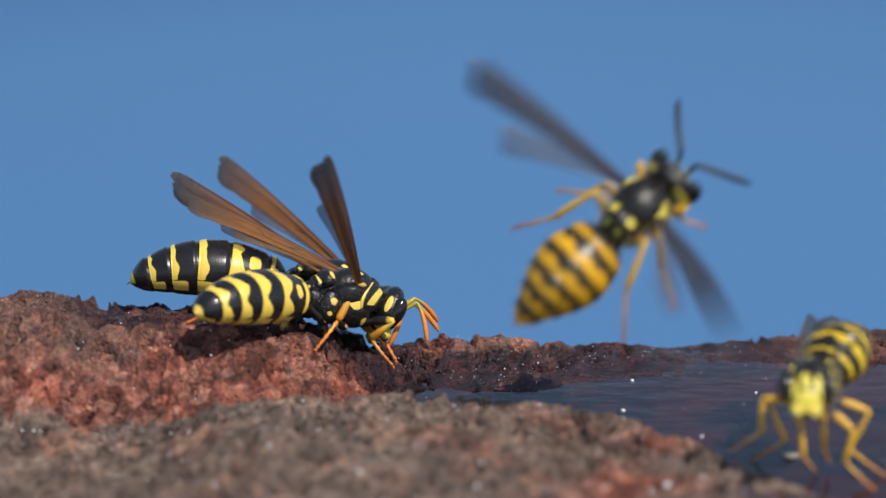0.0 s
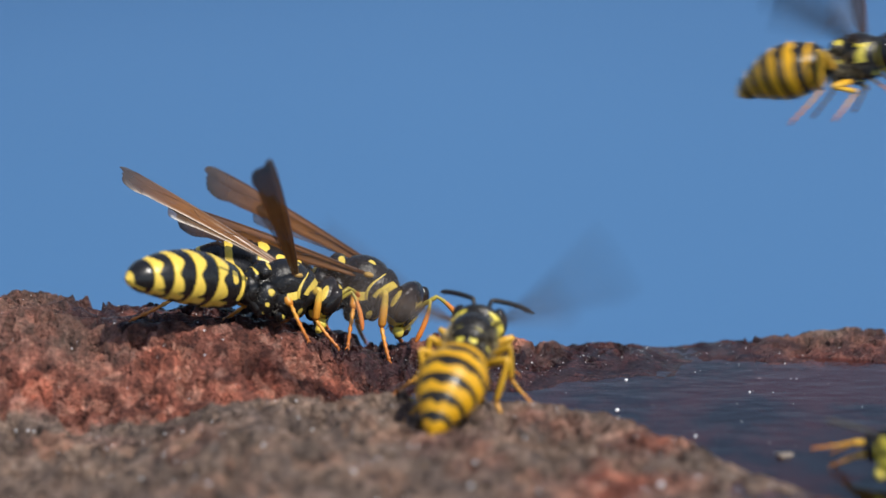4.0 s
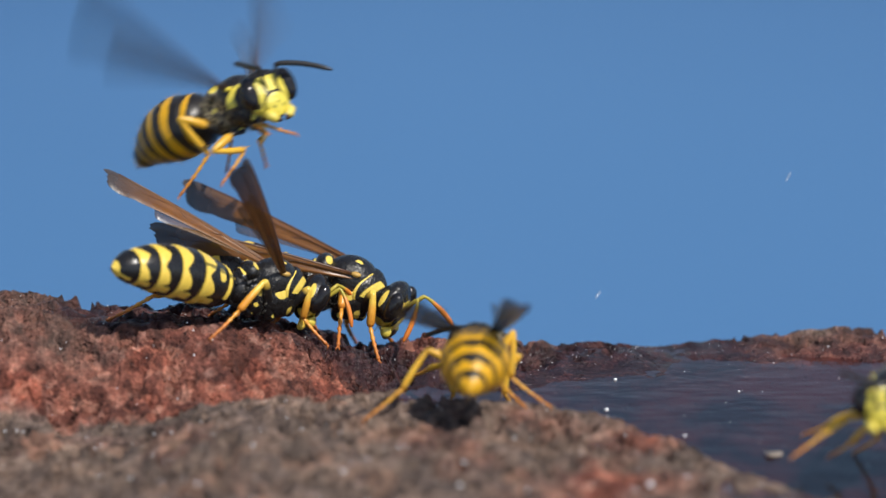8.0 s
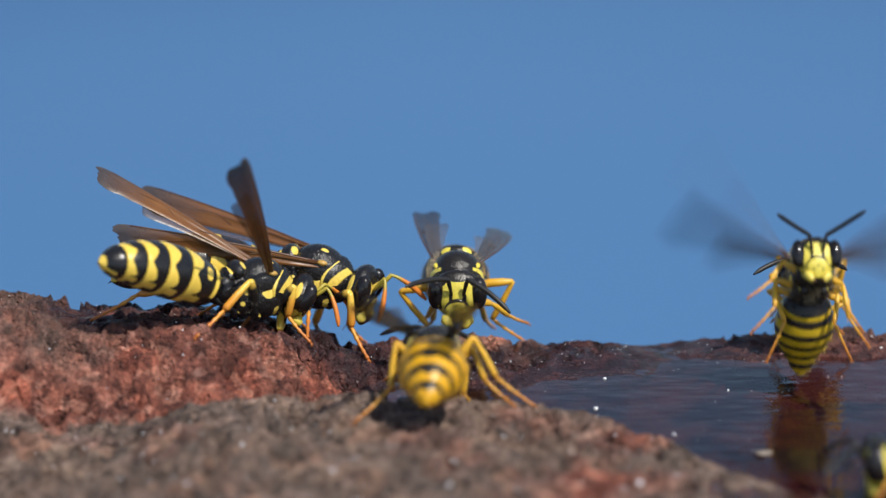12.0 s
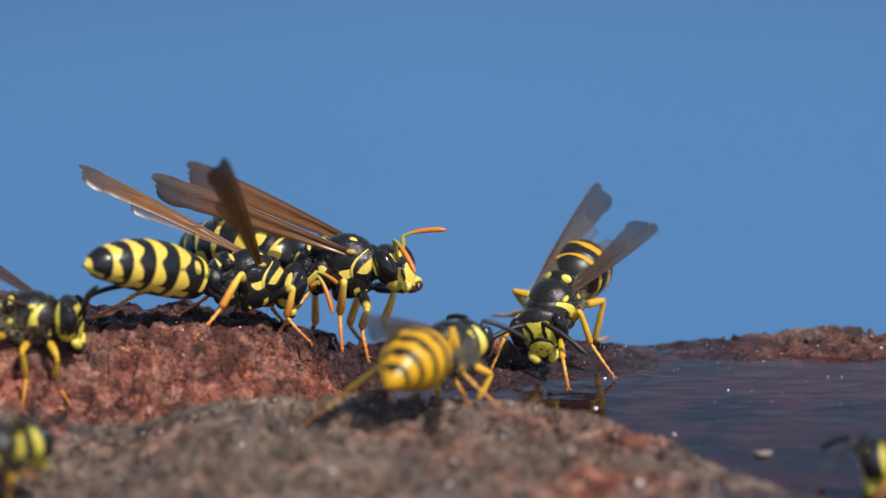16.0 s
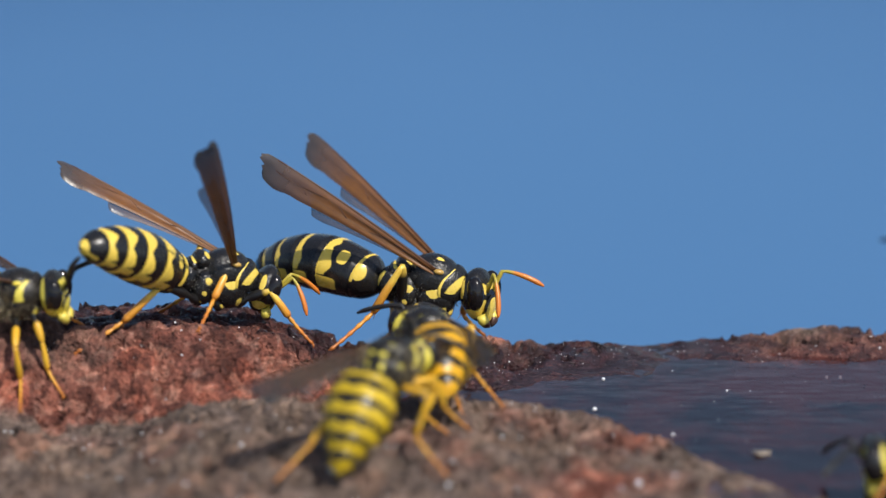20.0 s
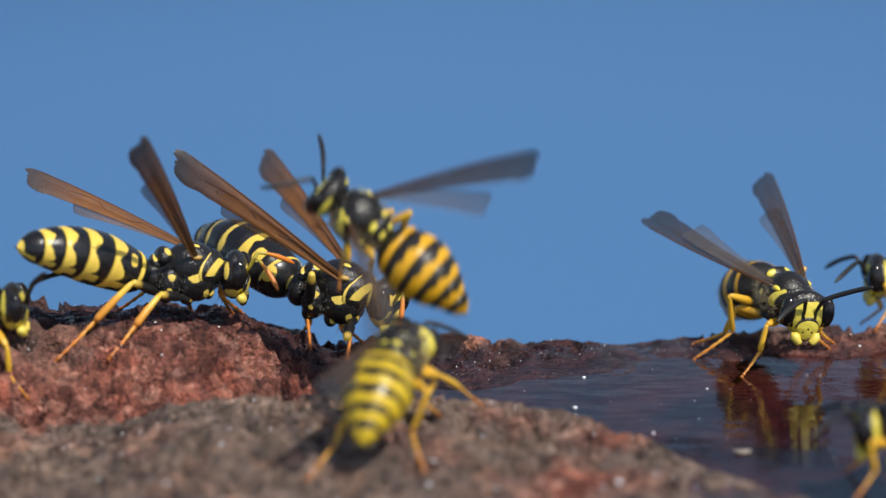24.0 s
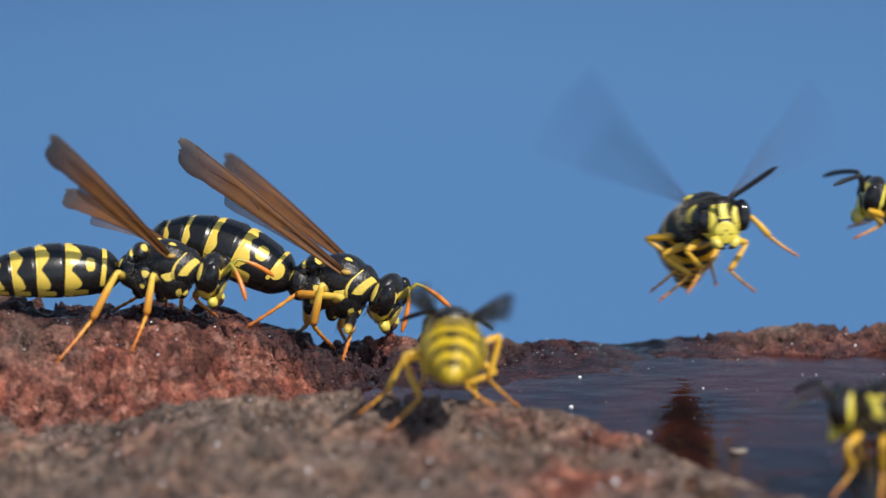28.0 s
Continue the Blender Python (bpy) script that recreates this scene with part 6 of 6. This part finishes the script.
    act(shore_yellowjacket, [
        (0, 60.78, 22, 8.44, -150, 0, 0, 1), (20.6, 37.36, 22, 1.21, -150, -5, 0, 1), (20.8, 32.03, 22, 2.90, -120, -5, 0, 1),
        (21, 26.46, 22, 6.65, -95, -5, 0, 1), (21.2, 23.40, 22, 10.35, -80, -5, 0, 1), (21.5, 23.65, 21, 14.18, -60, -10, 0, 1),
        (22.3, 24.04, 12, 9.26, -60, -10, 0, 1), (23, 24.03, 4, 4.32, -70, 5, 0, 1), (23.5, 24.10, 2, 4.09, -65, 10, 0, 0),
        (24, 24.76, 2, 4.36, -62, 14, 0, 0), (25, 23.75, 2, 3.97, -78, 8, 0, 0), (26, 22.95, 2, 3.85, -78, 8, 0, 0),
        (27, 21.28, 2, 4.61, -56, 20, 0, 0), (27.3, 19.24, 2, 4.43, -75, 15, 0, 0), (27.5, 17.68, 2, 5.37, -85, 0, 0, 1),
        (27.6, 16.93, 2, 7.04, -85, 0, 0, 1), (27.8, 17.25, 2, 9.24, -75, -8, 0, 1), (28, 19.85, 2, 9.41, -70, -8, 0, 1)],
        head=[(0, 0, -8), (23.5, -25, -10), (25, 0, -6), (26, 0, -4), (27, -22, -10), (28, -14, -12)],
        belly=[(23.5, -15.9, -24), (24, -17, -32), (25, -15, -36), (26, -15, -36), (27, -20, -34)],
        dangle=[(27.4, 28.0, ((3.4, 4.8, -2.6), (-0.5, 3.6, -5.2), (-3.5, 2.4, -5.0), (2.4, -2.6, -4.4), (-0.5, -3.2, -5.2), (-3.5, -2.4, -5.0)))],
        wings=[(0, (0.789, -0.612, -0.048), (0.804, -0.593, -0.052), (-0.042, -0.226, -0.973), (-0.043, 0.485, -0.874)), (23.5, (-0.842, 0.45, 0.297), (-0.972, -0.235, -0.012), (-0.431, -0.855, -0.288), (-0.228, 0.805, 0.547)), (24, (-0.905, 0.312, 0.287), (-0.93, -0.366, 0.022), (-0.361, -0.821, -0.442), (-0.259, 0.799, 0.543)), (25, (-0.999, 0.026, -0.051), (-0.908, -0.295, -0.297), (0.02, -0.765, -0.643), (0.05, 0.242, -0.969)), (26, (-1.0, -0.037, 0.0), (-0.938, -0.263, -0.227), (0.023, -0.766, -0.642), (0.007, 0.144, -0.99)), (27, (-0.981, 0.188, 0.056), (-0.95, -0.012, -0.311), (-0.205, -0.754, -0.625), (-0.374, 0.748, 0.548)), (27.3, (-0.94, 0.145, 0.307), (-0.82, -0.452, -0.352), (-0.25, -0.899, -0.358), (0.263, 0.271, -0.926))],
        steps=[(23.5, 3, 21.76, -1.44, 0.09), (23.5, 4, 19.5, 4.72, 0.43), (23.5, 0, 28.37, 3.94, 0.61), (25, 3, 22.08, -1.64, 0.1), (25, 4, 23.46, -0.7, 0.09), (26, 3, 20.49, -0.67, 0.09), (26, 4, 21.91, -0.72, 0.1), (27, 3, 19.35, -0.04, 0.1), (27, 4, 20.14, 0.59, 0.09)])
    act(meeting_yellowjacket, [
        (0, 57.55, 2, 7.27, 180, 0, 0, 1), (23, 44.45, 8, 4.69, 180, 0, 0, 1), (24, 34.39, 8, 4.30, 180, 5, 0, 0),
        (25, 34.53, 8, 5.04, 180, 5, 0, 0), (26, 32.51, 8, 5.43, 178, 5, 0, 0), (26.6, 31.23, 8, 5.06, 178, 0, 0, 0),
        (27, 29.38, 8, 4.87, 178, -2, 0, 0), (27.3, 30.16, 8, 4.29, 178, 0, 0, 0), (27.6, 33.46, 8, 6.20, 178, -10, 0, 1),
        (28, 34.09, 8, 8.67, 178, -15, 0, 1)])
    act(leaving_yellowjacket, [
        (0, 10.78, -14, 13.74, 22, -36, 48, 1), (0.1, 13.37, -13, 15.95, 22, -34, 45, 1), (0.2, 17.22, -12, 18.82, 22, -30, 45, 1),
        (0.3, 20.23, -12, 19.63, 22, -28, 40, 1), (0.5, 24.74, -11, 22.67, 22, -25, 35, 1), (0.8, 35.50, -10, 28.27, 20, -20, 0, 1),
        (1.4, 70, -10, 48, 20, -20, 0, 1), (28, 120, -10, 70, 20, -20, 0, 1)],
        dangle=[(0.0, 1.4, ((2.8, 2.6, -2.6), (-1.6, 4.8, -3.0), (-5.2, 4.6, -2.2), (2.8, -2.6, -2.6), (-1.6, -4.8, -3.0), (-5.2, -4.6, -2.2)))])
    act(crossing_yellowjacket, [
        (0, -43.56, -4, 12.98, 20, -10, 0, 1), (0.4, -30.22, -4, 14.02, 25, -10, 0, 1), (0.6, -23.95, -4, 17.47, 45, -15, 0, 1),
        (0.8, -16.28, -5, 22.04, 62, -15, 0, 1), (1, -8.35, -6, 24.68, 100, -14, 15, 1), (1.2, -4.23, -6, 25.83, 100, -18, 10, 1),
        (1.5, -5.19, -6, 26.16, 110, -18, 0, 1), (1.8, -14.31, -6, 26.81, 140, -12, 0, 1), (2, -23.42, -6, 27.63, 160, -5, 0, 1),
        (2.4, -38.36, -6, 27.79, 170, 0, 0, 1), (28, -69.73, -6, 34.23, 170, 0, 0, 1)])
    act(passing_yellowjacket, [
        (0, -49.86, 5, 12.09, 0, 0, 0, 1), (1.7, -33.31, 5, 14.29, -5, 0, 0, 1), (2, -25.40, 5, 14.29, -15, -5, 0, 1),
        (2.2, -19.21, 5, 16.29, -25, -15, 0, 1), (2.4, -11.99, 5, 18.28, -30, -15, 0, 1), (2.6, -7.66, 5, 20.26, -45, -12, 0, 1),
        (2.8, -4.78, 5, 21.69, -55, -10, 0, 1), (3, -2.09, 5, 22.04, -62, -10, 0, 1), (3.2, 0.75, 5, 21.15, -50, -10, 0, 1),
        (3.5, 7.01, 5, 19.17, -38, -10, 0, 1), (4.3, 33.07, 5, 19.34, -20, -10, 0, 1), (28, 67.27, 5, 33.19, -20, -10, 0, 1)],
        head=[(0, -12, -8)])
    act(hovering_yellowjacket, [
        (0, 54.25, 4, 12.31, -150, 0, 0, 1), (8.4, 35.75, 4, 14.40, -130, -5, 0, 1), (9, 28.78, 4, 15.30, -105, -5, 0, 1),
        (9.2, 27.38, 4, 15.67, -100, -5, 0, 1), (9.5, 29.31, 4, 14.21, -100, -5, 0, 1), (10, 31.69, 4, 11.82, -110, -5, 0, 1),
        (10.5, 31.11, 4, 9.97, -105, -5, 0, 1), (11, 27.28, 4, 9.98, -115, -5, 0, 1), (11.3, 24.14, 4, 9.68, -110, -5, 0, 1),
        (11.6, 24.65, 4, 8.56, -110, -5, 0, 1), (12, 25.19, 4, 5.42, -105, -5, 0, 1), (12.3, 23.70, 4, 6.54, -100, -5, 0, 1),
        (12.5, 22.21, 4, 7.66, -98, -5, 0, 1), (13.2, 34.45, 4, 15.78, -40, -10, 0, 1), (28, 67.55, 4, 26.29, -40, -10, 0, 1)],
        head=[(0, 0, -10)])
    for drop, rows in zip(drops, (
            [(7.6, 20.36, 0, -0.40), (7.8, 19.22, 0, 5.01), (8, 22.38, 0, 12.63), (8.2, 24.55, 0, 17.05), (8.4, 26.83, 0, 17.47), (8.7, 29.95, 0, 9.48), (8.9, 31.15, 0, -0.40)],
            [(7.4, 20.31, 0, -0.40), (7.6, 17.33, 0, 4.88), (7.8, 13.81, 0, 7.21), (8, 10.73, 0, 5.10), (8.2, 8.10, 0, -0.40)],
            [(6.9, 22.66, 0, -0.40), (7, 23.29, 0, 6.15), (7.2, 26.95, 0, 15.23), (7.4, 30.04, 0, 13.09), (7.7, 32.87, 0, -0.40)],
            [(6.9, 22.31, 0, -0.40), (7, 22.56, 0, 3.89), (7.2, 24.67, 0, 5.89), (7.4, 26.02, 0, -0.40)],
            [(8, 20.13, 0, -0.40), (8.2, 18.87, 0, 9.51), (8.4, 20.52, 0, 15.22), (8.6, 25.19, 0, 13.43), (8.9, 26.88, 0, -0.40)],
    )):
        walk(drop, [(t, pose(x * MM, y * MM, z * MM)) for t, x, y, z in [(0, *rows[0][1:])] + rows + [(SECONDS, *rows[-1][1:])]])


motions()
